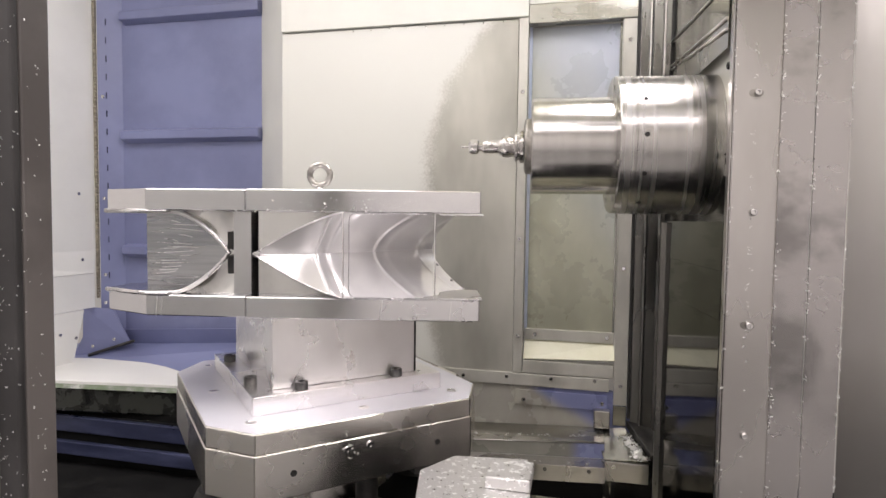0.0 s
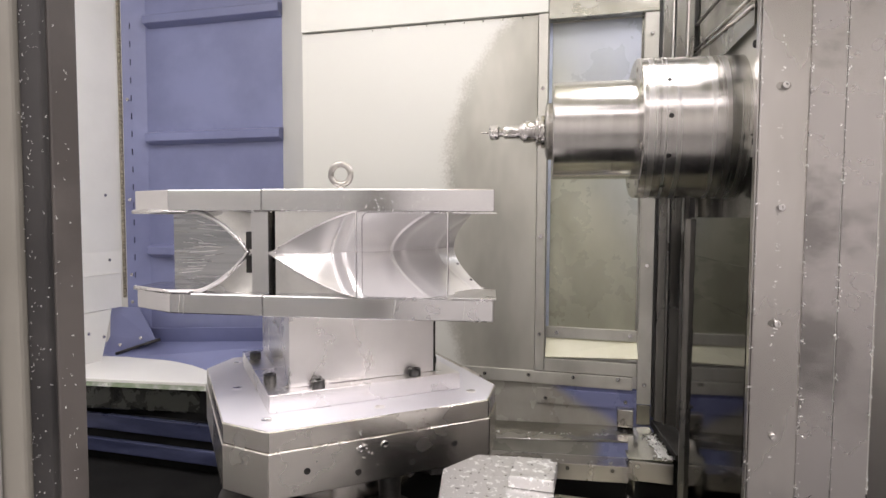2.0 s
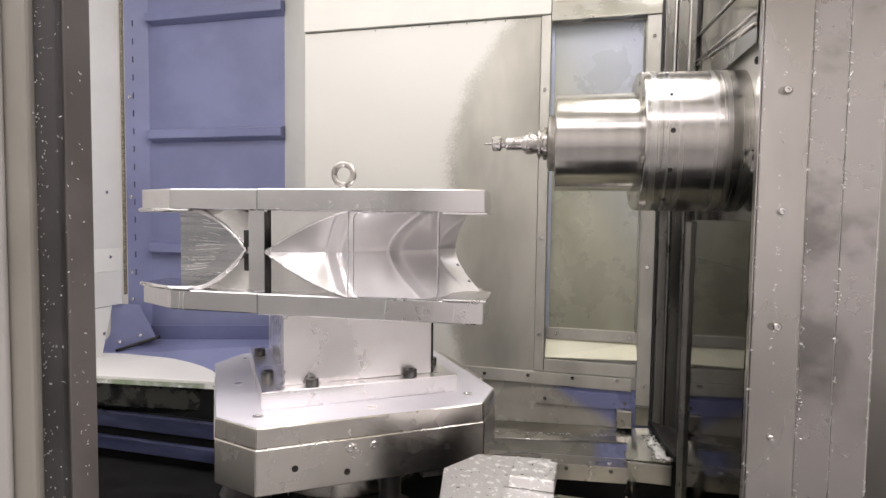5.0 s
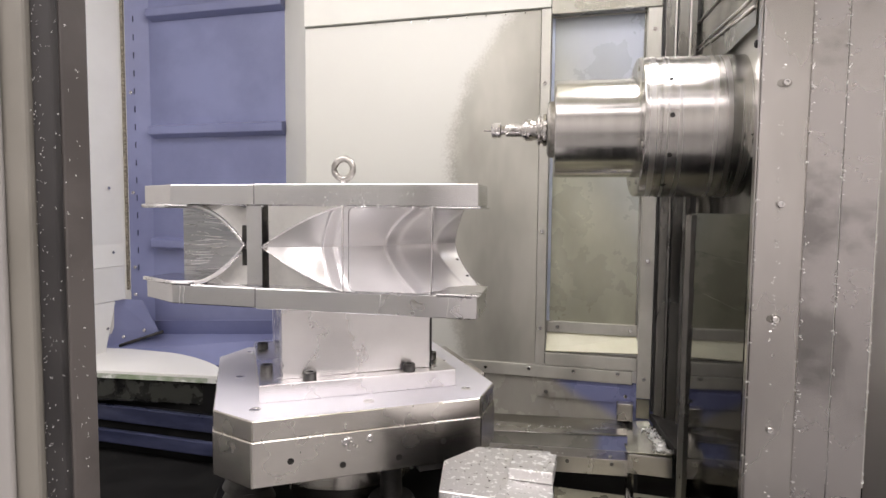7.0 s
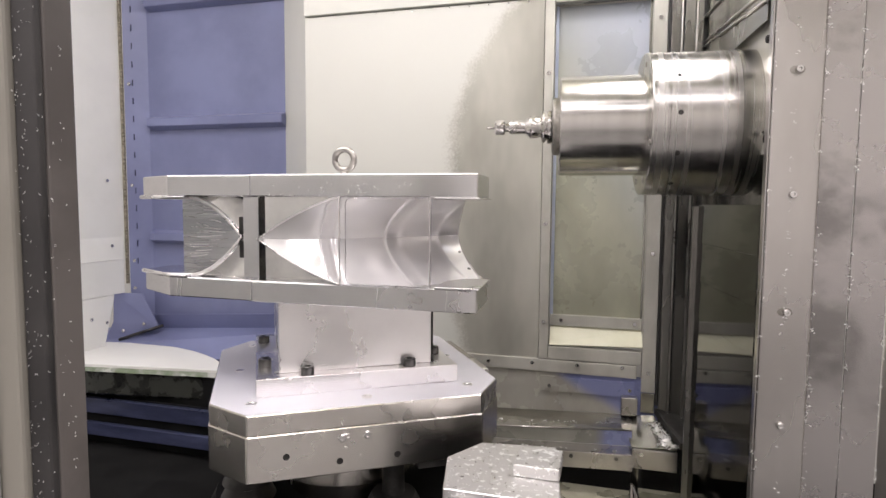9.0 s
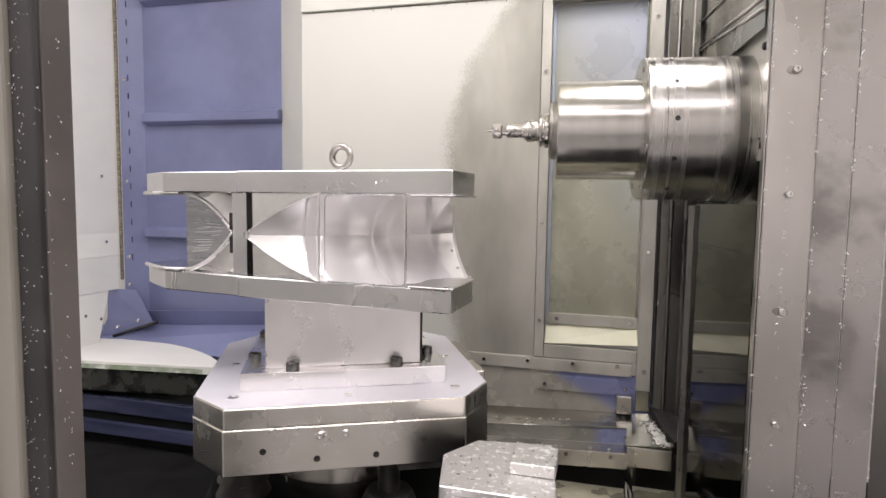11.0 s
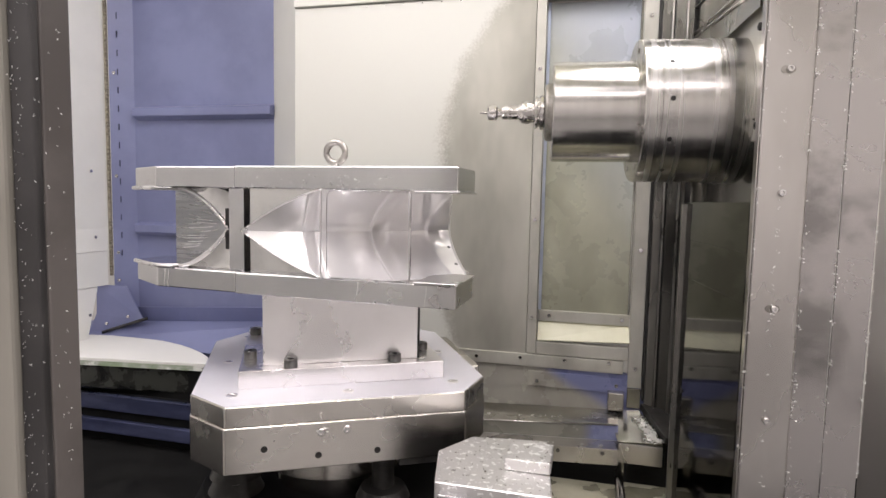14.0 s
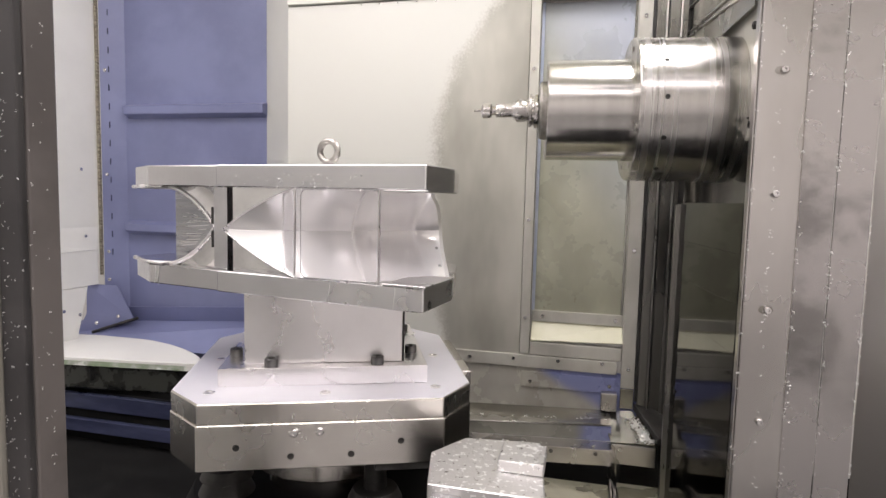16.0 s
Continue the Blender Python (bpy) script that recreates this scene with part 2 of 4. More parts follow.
# ---- setting ----
def back_wall():
    w = tagged(new("wall_back"), "cream panel with grey oily coolant film and steel window frame", "wall", kind="structure")
    Y = 0.82
    part("panel", box(-0.561, 0.409, Y, Y + 0.03, -0.20, 1.17, 0.002), STAINED, w)
    part("top_panel", box(-0.561, 0.446, Y - 0.012, Y + 0.03, 1.174, 1.9, 0.003), WALL_CREAM, w)
    part("corner_post", slab([(-0.561, Y, -0.4), (-0.561, Y, 1.9), (-0.84, 1.135, 1.9), (-0.84, 1.135, -0.4)], 0.02), WALL_CREAM, w)
    # frame around the recess
    part("frame_left", box(0.411, 0.446, Y - 0.006, Y + 0.03, -0.16, 1.172, 0.002), FILM, w)
    part("frame_top", box(0.449, 0.832, Y - 0.012, Y + 0.03, 1.147, 1.215, 0.002), OLIVE_SHEET, w)
    part("top_panel_right", box(0.449, 0.84, Y - 0.004, Y + 0.03, 1.219, 1.9, 0.002), WALL_CREAM, w)
    part("frame_right", box(0.784, 0.832, Y - 0.008, Y + 0.03, -0.258, 1.145, 0.002), FILM, w)
    part("frame_bottom", box(0.448, 0.782, Y - 0.006, Y + 0.03, -0.160, -0.112, 0.002), FILM, w)
    part("bottom_flange", box(0.05, 0.767, Y - 0.010, Y + 0.03, -0.210, -0.163, 0.002), FILM, w)
    part("recess_panel", box(0.448, 0.783, Y + 0.045, Y + 0.06, 0.0, 1.146), RECESS, w, "worn recess panel, olive film over pale blue paint")
    part("recess_edge", box(0.448, 0.458, Y + 0.030, Y + 0.0446, 0.005, 1.146), PALE_BLUE, w, "pale blue worn edge strip")
    part("recess_jamb", box(0.775, 0.783, Y + 0.031, Y + 0.0446, 0.005, 1.146), DARK_SHEET, w)
    part("recess_flange", box(0.452, 0.781, Y + 0.028, Y + 0.044, -0.038, 0.004, 0.002), FILM, w)
    part("recess_sill", slab([(0.450, Y - 0.002, -0.106), (0.786, Y - 0.010, -0.092), (0.781, Y + 0.036, -0.038), (0.450, Y + 0.036, -0.040)], 0.006), YELLOWED, w)
    part("blue_band", box(-0.3, 0.845, Y, Y + 0.03, -0.40, -0.213), FILMED_BAND, w)
    part("patch_plate", box(0.421, 0.765, Y - 0.008, Y - 0.001, -0.283, -0.226, 0.001), FILMED_BAND, w)
    part("corner_tab", box(0.784, 0.832, Y - 0.006, Y + 0.03, -0.335, -0.261, 0.002), OLIVE_SHEET, w)
    sm = screw_mesh(0.0095, 0.007)
    me = bpy.data.meshes.new("screw")
    sm.to_mesh(me)
    sm.free()
    me.materials.append(CHROME)
    for x, y, z in [(0.490, Y + 0.028, -0.016), (0.757, Y + 0.028, -0.016), (0.22, Y - 0.01, -0.185), (0.389, Y - 0.01, -0.178), (0.556, Y - 0.01, -0.175), (0.716, Y - 0.01, -0.172),
                    (0.808, Y - 0.008, 1.07), (0.808, Y - 0.008, -0.185), (0.455, Y - 0.008, -0.262), (0.745, Y - 0.008, -0.255), (0.808, Y - 0.008, 0.25), (0.428, Y - 0.006, 0.9), (0.428, Y - 0.006, 0.35), (0.428, Y - 0.006, -0.02)]:
        s = new("screw", me)
        s.parent = w
        s.matrix_basis = Matrix.Translation((x, y, z)) @ TO_MINUS_Y @ Matrix.Scale(0.8, 4)
    # row of small rivets under the top seam
    for i in range(9):
        s = new("rivet", me)
        s.parent = w
        s.matrix_basis = Matrix.Translation((-0.25 + i * 0.075, Y, 1.163)) @ TO_MINUS_Y @ Matrix.Scale(0.35, 4)


PALE_BLUE = surface("worn_pale_blue", (0.42, 0.48, 0.62), (0.56, 0.60, 0.70), (0.3, 0.5), 0.1, 8, 90)
YELLOWED_SHEET = surface("oily_yellow_sheet", (0.34, 0.33, 0.24), (0.52, 0.51, 0.40), (0.2, 0.4), 0.6, 6, 80, (1, 1, 1), 0.0)
YELLOWED = surface("yellowed_cream_paint", (0.72, 0.71, 0.52), (0.80, 0.79, 0.62), (0.35, 0.5), 0.0, 6, 150)


def filmed_paint(name, film, paint, a, b, c, soft=0.10, spread=0.16):
    """Oily film over blue paint; bare paint shows where a*x + b*z > c, with a ragged edge."""
    m, nt, p = material(name)
    co = nt.nodes.new("ShaderNodeTexCoord")
    dot = nt.nodes.new("ShaderNodeVectorMath")
    dot.operation = "DOT_PRODUCT"
    dot.inputs[1].default_value = (a, 0, b)
    nt.links.new(co.outputs["Object"], dot.inputs[0])
    rag = nt.nodes.new("ShaderNodeMath")
    rag.operation = "MULTIPLY_ADD"
    nt.links.new(noise_node(nt, 6, (1, 1, 0.7), 5), rag.inputs[0])
    rag.inputs[1].default_value = spread * 2
    nt.links.new(dot.outputs["Value"], rag.inputs[2])
    off = nt.nodes.new("ShaderNodeMath")
    off.operation = "MULTIPLY_ADD"
    nt.links.new(rag.outputs[0], off.inputs[0])
    off.inputs[1].default_value = 0.5 / soft
    off.inputs[2].default_value = 0.5 - (c + spread) * 0.5 / soft
    mask = ramp(nt, off.outputs[0], [(0.0, g(0)), (1.0, g(1))])
    grime = ramp(nt, noise_node(nt, 4, (1, 1, 0.5), 5), [(0.3, film[0]), (0.7, film[1])])
    mixc = nt.nodes.new("ShaderNodeMix")
    mixc.data_type = "RGBA"
    nt.links.new(mask, mixc.inputs[0])
    nt.links.new(grime, mixc.inputs[6])
    mixc.inputs[7].default_value = (*paint, 1)
    nt.links.new(mixc.outputs[2], p.inputs["Base Color"])
    nt.links.new(ramp(nt, noise_node(nt, 5), [(0.3, g(0.2)), (0.7, g(0.4))]), p.inputs["Roughness"])
    p.inputs["Metallic"].default_value = 0.15
    return m


RECESS = filmed_paint("olive_filmed_recess", ((0.30, 0.30, 0.225), (0.45, 0.45, 0.35)), (0.45, 0.49, 0.58), 0.9, 0.55, 1.02, 0.34, 0.10)
FILMED_BAND = filmed_paint("filmed_blue_band", ((0.30, 0.285, 0.25), (0.42, 0.405, 0.36)), (0.20, 0.22, 0.40), 1.0, 1.7, 0.13, 0.05, 0.03)


def blue_bay():
    w = tagged(new("wall_blue"), "blue painted bay with horizontal ribs", "wall", kind="structure")
    Y = 1.135
    part("panel", box(-1.62, -0.83, Y, Y + 0.03, -0.5, 1.9), BLUE, w)
    for z in (1.402, 0.815, 0.240):
        part("rib", prism([(Y, z + 0.035), (Y - 0.045, z + 0.022), (Y - 0.045, z - 0.018), (Y, z - 0.035)], -1.60, -0.835, 0.003), BLUE, w)
        w.children[-1].matrix_basis = Matrix(((0, 0, 1, 0), (1, 0, 0, 0), (0, 1, 0, 0), (0, 0, 0, 1)))
    part("side_strip", slab([(-1.62, Y, -0.3), (-1.62, Y, 1.9), (-1.70, 1.06, 1.9), (-1.70, 1.06, -0.3)], 0.02), BLUE, w)
    part("seal_strip", box(-1.714, -1.702, 1.045, 1.06, 0.0, 1.9, 0.002), SEAL, w, "frayed brown seal strip")
    for i in range(15):
        part("stitch", box(-1.671, -1.669, 1.080, 1.086, 0.1 + i * 0.09, 0.13 + i * 0.09), DARK_BLUE_SHADE, w)
    part("lower_band", slab([(-1.60, Y - 0.004, -0.240), (-0.52, Y - 0.004, -0.169), (-0.52, Y - 0.040, -0.096), (-1.60, Y - 0.040, -0.162)], 0.004), BLUE, w)
    part("deck", slab([(-1.95, 0.90, -0.315), (-0.45, 0.90, -0.300), (-0.45, 1.135, -0.164), (-1.95, 1.135, -0.263)], 0.02), BLUE, w)
    part("corner_bracket", slab([(-1.81, 0.985, -0.31), (-1.53, 1.06, -0.22), (-1.62, 1.05, -0.05), (-1.75, 1.0, -0.04), (-1.752, 0.995, -0.19)], 0.008), BLUE, w)
    part("bracket_seal", tube([(-1.70, 0.975, -0.275), (-1.50, 1.05, -0.205)], 0.008), BLACK, w)
    rv = screw_mesh(0.009, 0.006)
    me = bpy.data.meshes.new("screw")
    rv.to_mesh(me)
    rv.free()
    me.materials.append(CHROME)
    for x, y, z in ((-1.70, 1.005, -0.235), (-1.60, 1.035, -0.20), (-1.655, 1.045, 0.12), (-1.655, 1.045, -0.02), (-1.655, 1.045, 0.5), (-1.655, 1.045, 1.0)):
        o = new("screw", me)
        o.parent = w
        o.matrix_basis = Matrix.Translation((x, y, z)) @ TO_MINUS_Y
    # shelves: bay blue darkened in colour for the shadow they lie in
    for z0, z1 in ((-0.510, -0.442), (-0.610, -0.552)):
        part("shelf", box(-1.95, -0.35, 0.622, 0.66, z0, z1, 0.004), DARK_BLUE_SHADE, w)
    # black sheets put the shade between and behind the shelves into colour
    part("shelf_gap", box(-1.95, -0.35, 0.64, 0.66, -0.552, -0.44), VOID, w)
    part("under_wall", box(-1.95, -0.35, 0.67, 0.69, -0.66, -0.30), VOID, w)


SEAL = surface("frayed_seal", (0.10, 0.085, 0.06), (0.36, 0.32, 0.25), (0.7, 0.9), 0.0, 40, 160, (1, 1, 3), 0.4)


def left_column():
    w = tagged(new("wall_left"), "cream painted side column with flared foot", "wall", kind="structure")
    for x, y, z in ((-1.683, 0.886, -0.17), (-1.684, 0.80, -0.14), (-1.706, 0.955, 0.20), (-1.716, 0.95, 0.52)):
        part("screw", lathe([(0, 0.008), (0.004, 0.0075), (0.004, 0.003), (0.002, 0.003), (0.002, 0)], Matrix.Translation((x, y, z)) @ Matrix.Rotation(radians(90), 4, "Y"), 14), CHROME, w)
    part("panel", slab([(-1.72, 1.05, 0.24), (-1.72, 1.05, 1.9), (-1.75, 0.2, 1.9), (-1.75, 0.2, 0.24)], 0.03), CREAM, w)
    part("return_strip", slab([(-1.735, 1.062, 0.1), (-1.735, 1.062, 1.9), (-1.80, 0.99, 1.9), (-1.80, 0.99, 0.1)], 0.02), CREAM, w)
    part("collar", slab([(-1.70, 1.02, 0.13), (-1.72, 1.05, 0.24), (-1.75, 0.2, 0.24), (-1.71, 0.2, 0.13)], 0.03), CREAM, w)
    part("foot", slab([(-1.69, 1.01, -0.04), (-1.70, 1.02, 0.128), (-1.71, 0.2, 0.128), (-1.70, 0.2, -0.04)], 0.03), CREAM, w)
    part("skirt", slab([(-1.66, 0.76, -0.6), (-1.69, 0.945, -0.043), (-1.70, 0.2, -0.043), (-1.67, 0.2, -0.6)], 0.03), CREAM, w)


def enclosure():
    c = tagged(new("ceiling", None), "pale machine roof panel", "ceiling", kind="structure")
    part("roof_panel", box(-2.0, 1.9, -0.95, 1.3, 1.9, 1.94), YELLOWED, c)
    f = tagged(new("floor", None), "dark chip trough and workshop floor", "floor", kind="structure")
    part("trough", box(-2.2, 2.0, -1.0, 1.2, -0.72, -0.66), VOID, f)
    part("hall_floor", box(-5, 5, -6, -1.0, -1.12, -1.06), FLOOR, f)
    h = tagged(new("wall_hall", None), "unseen pale workshop walls and roof, added around the machine", "wall", kind="structure")
    part("rear", box(-5, 5, -6.1, -6.0, 0.9, 3.4), HALL, h)
    # unseen, added to brighten reflections in guard panels and plates
    part("rear_dado", box(-5, 5, -6.12, -6.0, -1.1, 0.9), REFLECTOR_GREY, h)
    part("left", box(-5.1, -5, -6, 1.4, -1.1, 3.4), HALL, h)
    part("right", box(5, 5.1, -6, 1.4, -1.1, 3.4), HALL, h)
    part("roof", box(-5, 5, -6, 1.4, 3.4, 3.5), HALL, h)
    part("behind", box(-5, 5, 1.4, 1.5, -1.1, 3.4), HALL, h)
    s = tagged(new("wall_front", None), "machine front sheet beside the open door", "wall", kind="structure")
    part("front_sheet", box(-2.0, 0.10, -1.02, -0.99, -1.1, 1.9), CREAM, s)
    part("front_sheet_right", box(1.75, 2.6, -1.02, -0.99, -1.1, 1.9), CREAM, s)
    part("header", box(0.10, 1.75, -1.02, -0.99, 1.5, 1.9), CREAM, s)


def door_frame():
    d = tagged(new("door_1"), "grey steel sliding door edge with dusty dark seal", "door", kind="structure")
    part("door_sheet", box(0.02, 0.183, -1.032, -0.995, -1.06, 1.5, 0.003), DOOR_PAINT, d)
    part("door_fold", box(0.02, 0.160, -1.038, -1.0325, -1.06, 1.5, 0.002), DOOR_EDGE, d)
    part("seal", box(0.184, 0.2066, -1.026, -1.0185, -1.06, 1.5, 0.002), RUBBER, d, "black rubber door seal")
    part("edge_strip", box(0.185, 0.2066, -1.018, -0.990, -1.06, 1.5, 0.002), BROWN, d, "dusty brown edge strip")


def right_panels():
    w = tagged(new("wall_right"), "brushed steel guard panels with round screws", "wall", kind="structure")
    Y = -0.061
    part("screw_strip", box(0.957, 1.050, Y, Y + 0.02, -0.7, 1.9, 0.004), SHEET, w)
    part("edge_fold", box(0.9535, 0.9565, Y + 0.002, Y + 0.028, -0.7, 1.9, 0.001), SHEET, w)
    part("guard_panel", slab([(1.052, Y + 0.010, -0.7), (1.112, Y + 0.002, -0.7), (1.112, Y + 0.002, 1.9), (1.052, Y + 0.010, 1.9)], 0.01), GUARD, w)
    part("guard_panel", slab([(1.113, Y - 0.002, -0.7), (1.172, Y - 0.012, -0.7), (1.172, Y - 0.012, 1.9), (1.113, Y - 0.002, 1.9)], 0.01), GUARD, w)
    part("guard_panel", slab([(1.173, Y - 0.016, -0.7), (1.75, -0.99, -0.7), (1.75, -0.99, 1.9), (1.173, Y - 0.016, 1.9)], 0.01), SHEET, w)
    me = bpy.data.meshes.new("screw")
    sm = screw_mesh(0.0078, 0.010)
    sm.to_mesh(me)
    sm.free()
    me.materials.append(CHROME)
    for z in (0.94, 0.692, 0.445, 0.205, -0.033):
        s = new("screw", me)
        s.parent = w
        s.matrix_basis = Matrix.Translation((1.003, Y - 0.001, z)) @ TO_MINUS_Y
        if z in (0.94, 0.692, 0.205):
            bm = prism([(-0.007 + 0.010 * math.cos(k * 0.5236) + (0.008 if 3 >= k or k >= 9 else 0), 0.0085 * math.sin(k * 0.5236)) for k in range(12)], 0, 0.0012)
            bmesh.ops.transform(bm, matrix=Matrix.Translation((1.0035, Y - 0.0002, z)) @ TO_MINUS_Y, verts=bm.verts)
            part("slot", bm, DARK_STEEL, w, "dark oval slot behind a screw")


def slide_cover():
    w = tagged(new("wall_slide"), "dark glossy slide cover and upright guide rails", "wall", kind="structure")
    # angled mirror-dark cover in overlapping slats
    a, b = Vector((0.957, -0.032, 0)), Vector((0.906, 0.446, 0))
    for k in range(10):
        z0, z1 = -0.66 + 0.1085 * k, min(0.4245, -0.66 + 0.1085 * (k + 1) - 0.001)
        lean = Vector((-0.0012, 0, 0))
        up, down = Vector((0, 0, z1)), Vector((0, 0, z0))
        part("cover_slat", slab([b + down + lean, b + up, a + up, a + down + lean], 0.004), COVER, w)
    part("cover_fold", box(0.886, 0.9045, 0.446, 0.46, -0.60, 0.42, 0.002), RAIL, w)
    part("cover_back", box(0.99, 1.006, -0.03, 0.76, -0.66, 1.9), DARK_SHEET, w)
    for x0, x1, y, z0, m in ((0.8335, 0.8415, 0.80, -0.30, BLACK), (0.843, 0.872, 0.795, -0.315, RAIL), (0.873, 0.8780, 0.785, -0.332, SHEET), (0.879, 0.8835, 0.80, -0.335, BLACK), (0.8845, 0.918, 0.795, -0.345, RAIL), (0.919, 0.9245, 0.780, -0.356, SHEET), (0.9255, 0.942, 0.785, -0.40, RAIL), (0.943, 0.962, 0.80, -0.43, BLACK)):
        part("guide_rail", box(x0, x1, y, y + 0.04, z0, 1.9, 0.0015), m, w)
    part("rail_foot", slab([(0.832, 0.795, -0.305), (0.905, 0.655, -0.372), (0.925, 0.655, -0.372), (0.945, 0.79, -0.33)], 0.03), BLACK, w)
    part("backing", box(0.80, 1.02, 0.85, 0.86, -0.66, 1.9), DARK_SHEET, w)


RAIL = surface("greasy_guide_steel", (0.13, 0.125, 0.115), (0.24, 0.235, 0.215), (0.16, 0.32), 0.9, 4, 60, (1, 1, 0.25), 0.0)


def trough_steps():
    w = tagged(new("chip_trough"), "oily folded sheet steps of the chip trough", "chip trough", kind="structure")
    x0, x1 = -0.2, 0.752
    part("slope", slab([(x0, 0.815, -0.391), (x0, 0.70, -0.427), (x1, 0.70, -0.361), (x1, 0.815, -0.346)], 0.01), OLIVE_SHEET, w)
    part("slope_fold", tube([(x0, 0.699, -0.4275), (x1, 0.699, -0.3615)], 0.0022), SHEET, w, "bright worn fold")
    part("riser_strip", slab([(x0, 0.70, -0.429), (x0, 0.69, -0.463), (x1, 0.69, -0.414), (x1, 0.70, -0.363)], 0.01), FILMED_STEP, w)
    part("step", slab([(x0, 0.689, -0.464), (x0, 0.63, -0.4715), (x1, 0.63, -0.422), (x1, 0.689, -0.415)], 0.01), SHEET, w)
    part("front_lip", slab([(x0, 0.629, -0.473), (x0, 0.627, -0.530), (x1, 0.627, -0.476), (x1, 0.629, -0.4235)], 0.01), SHEET, w)
    for x in (0.55, 0.70):
        z = -0.461 + 0.052 * (x + 0.2)
        part("screw", lathe([(0, 0.007), (0.004, 0.0065), (0.004, 0.003), (0.002, 0.003), (0.002, 0)], Matrix.Translation((x, 0.628, z - 0.025)) @ TO_MINUS_Y, 12), BOLT, w)
    part("floor_sheet", box(0.50, 0.745, 0.05, 0.61, -0.547, -0.537), YELLOWED_SHEET, w)
    part("floor_sheet", box(0.775, 0.93, 0.05, 0.64, -0.547, -0.537), YELLOWED_SHEET, w)
    part("gutter_wall", box(0.748, 0.752, 0.05, 0.61, -0.56, -0.510), SHEET, w)
    h = thing("coolant_hose", "thin pale coolant hose on the trough floor", "hose")
    part("tube", tube([(0.752 + 0.010 * math.sin(k * 0.5), 0.62 - k * 0.035, -0.520 + 0.012 * math.sin(k * 0.4)) for k in range(12)], 0.006, 8), CHROME, h)
    b = tagged(new("cable_bracket"), "oily steel bracket with chips on top beside the trough", "bracket")
    part("body", box(0.751, 0.898, 0.656, 0.672, -0.478, -0.408, 0.003), SHEET, b)
    part("top_pad", slab([(0.718, 0.805, -0.346), (0.751, 0.655, -0.403), (0.895, 0.655, -0.394), (0.828, 0.805, -0.337)], 0.008), DARK_SHEET, b)
    part("small_block", box(0.716, 0.772, 0.775, 0.811, -0.337, -0.272, 0.003), SHEET, b)
    part("stay", box(0.752, 0.775, 0.674, 0.80, -0.66, -0.415), DARK_SHEET, b)
    part("screw", lathe([(0, 0.008), (0.005, 0.0075), (0.005, 0.004), (0.002, 0.004), (0.002, 0)], Matrix.Translation((0.782, 0.656, -0.425)) @ TO_MINUS_Y, 14), CHROME, b)


FILMED_STEP = filmed_paint("filmed_trough_step", ((0.14, 0.135, 0.115), (0.24, 0.235, 0.20)), (0.16, 0.18, 0.32), 1.0, 0.0, 0.655, 0.03, 0.03)


# ---- turning things ----
def outline(hx, hy, cx, cy):
    return [(-hx + cx, -hy), (hx - cx, -hy), (hx, -hy + cy), (hx, hy - cy), (hx - cx, hy), (-hx + cx, hy), (-hx, hy - cy), (-hx, -hy + cy)]


def pallet():
    p = thing("pallet", "ground steel machine pallet with cut corners and tapped holes", "pallet")
    part("top_plate", prism(outline(0.324, 0.331, 0.076, 0.097), -0.0425, 0.0, 0.0022), PALLET, p)
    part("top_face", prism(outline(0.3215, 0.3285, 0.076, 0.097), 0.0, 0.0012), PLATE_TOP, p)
    body = part("body", prism(outline(0.326, 0.333, 0.076, 0.097), -0.139, -0.0428, 0.0022), PALLET, p)
    hole = bpy.data.meshes.new("hole")
    bm = lathe([(-0.002, 0.0068), (0.0008, 0.0068), (0.0008, 0)], n=16)
    bm.to_mesh(hole)
    bm.free()
    hole.materials.append(BLACK)
    plug = bpy.data.meshes.new("plug_screw")
    bm = screw_mesh(0.0085, 0.003)
    bm.to_mesh(plug)
    bm.free()
    plug.materials.append(CHROME)
    for me, x, z in ((hole, -0.173, -0.090), (hole, 0.056, -0.112), (hole, 0.159, -0.088), (hole, -0.066, -0.112), (plug, -0.060, -0.064), (plug, -0.008, -0.062)):
        o = new(me.name, me)
        o.parent = p
        o.matrix_basis = Matrix.Translation((x, -0.333, z)) @ TO_MINUS_Y
    dimple = bpy.data.meshes.new("plug")
    bm = lathe([(-0.002, 0.012), (0.0012, 0.012), (0.0012, 0.009), (0.0002, 0.008), (0.0002, 0)], n=20)
    bm.to_mesh(dimple)
    bm.free()
    dimple.materials.append(ALU_BRIGHT)
    for x, y in ((-0.24, -0.26), (0.24, -0.26), (-0.27, 0.0), (0.27, 0.0), (-0.24, 0.26), (0.24, 0.26), (0.0, -0.28)):
        o = new("plug", dimple)
        o.parent = p
        o.matrix_basis = Matrix.Translation((x, y, 0.0013))
    part("side_plate", box(0.327, 0.350, -0.12, 0.20, -0.085, -0.006, 0.003), PALLET, p)
    part("clamp_bar", box(0.105, 0.245, -0.325, -0.25, -0.156, -0.1392, 0.002), BLACK, p)
    return p


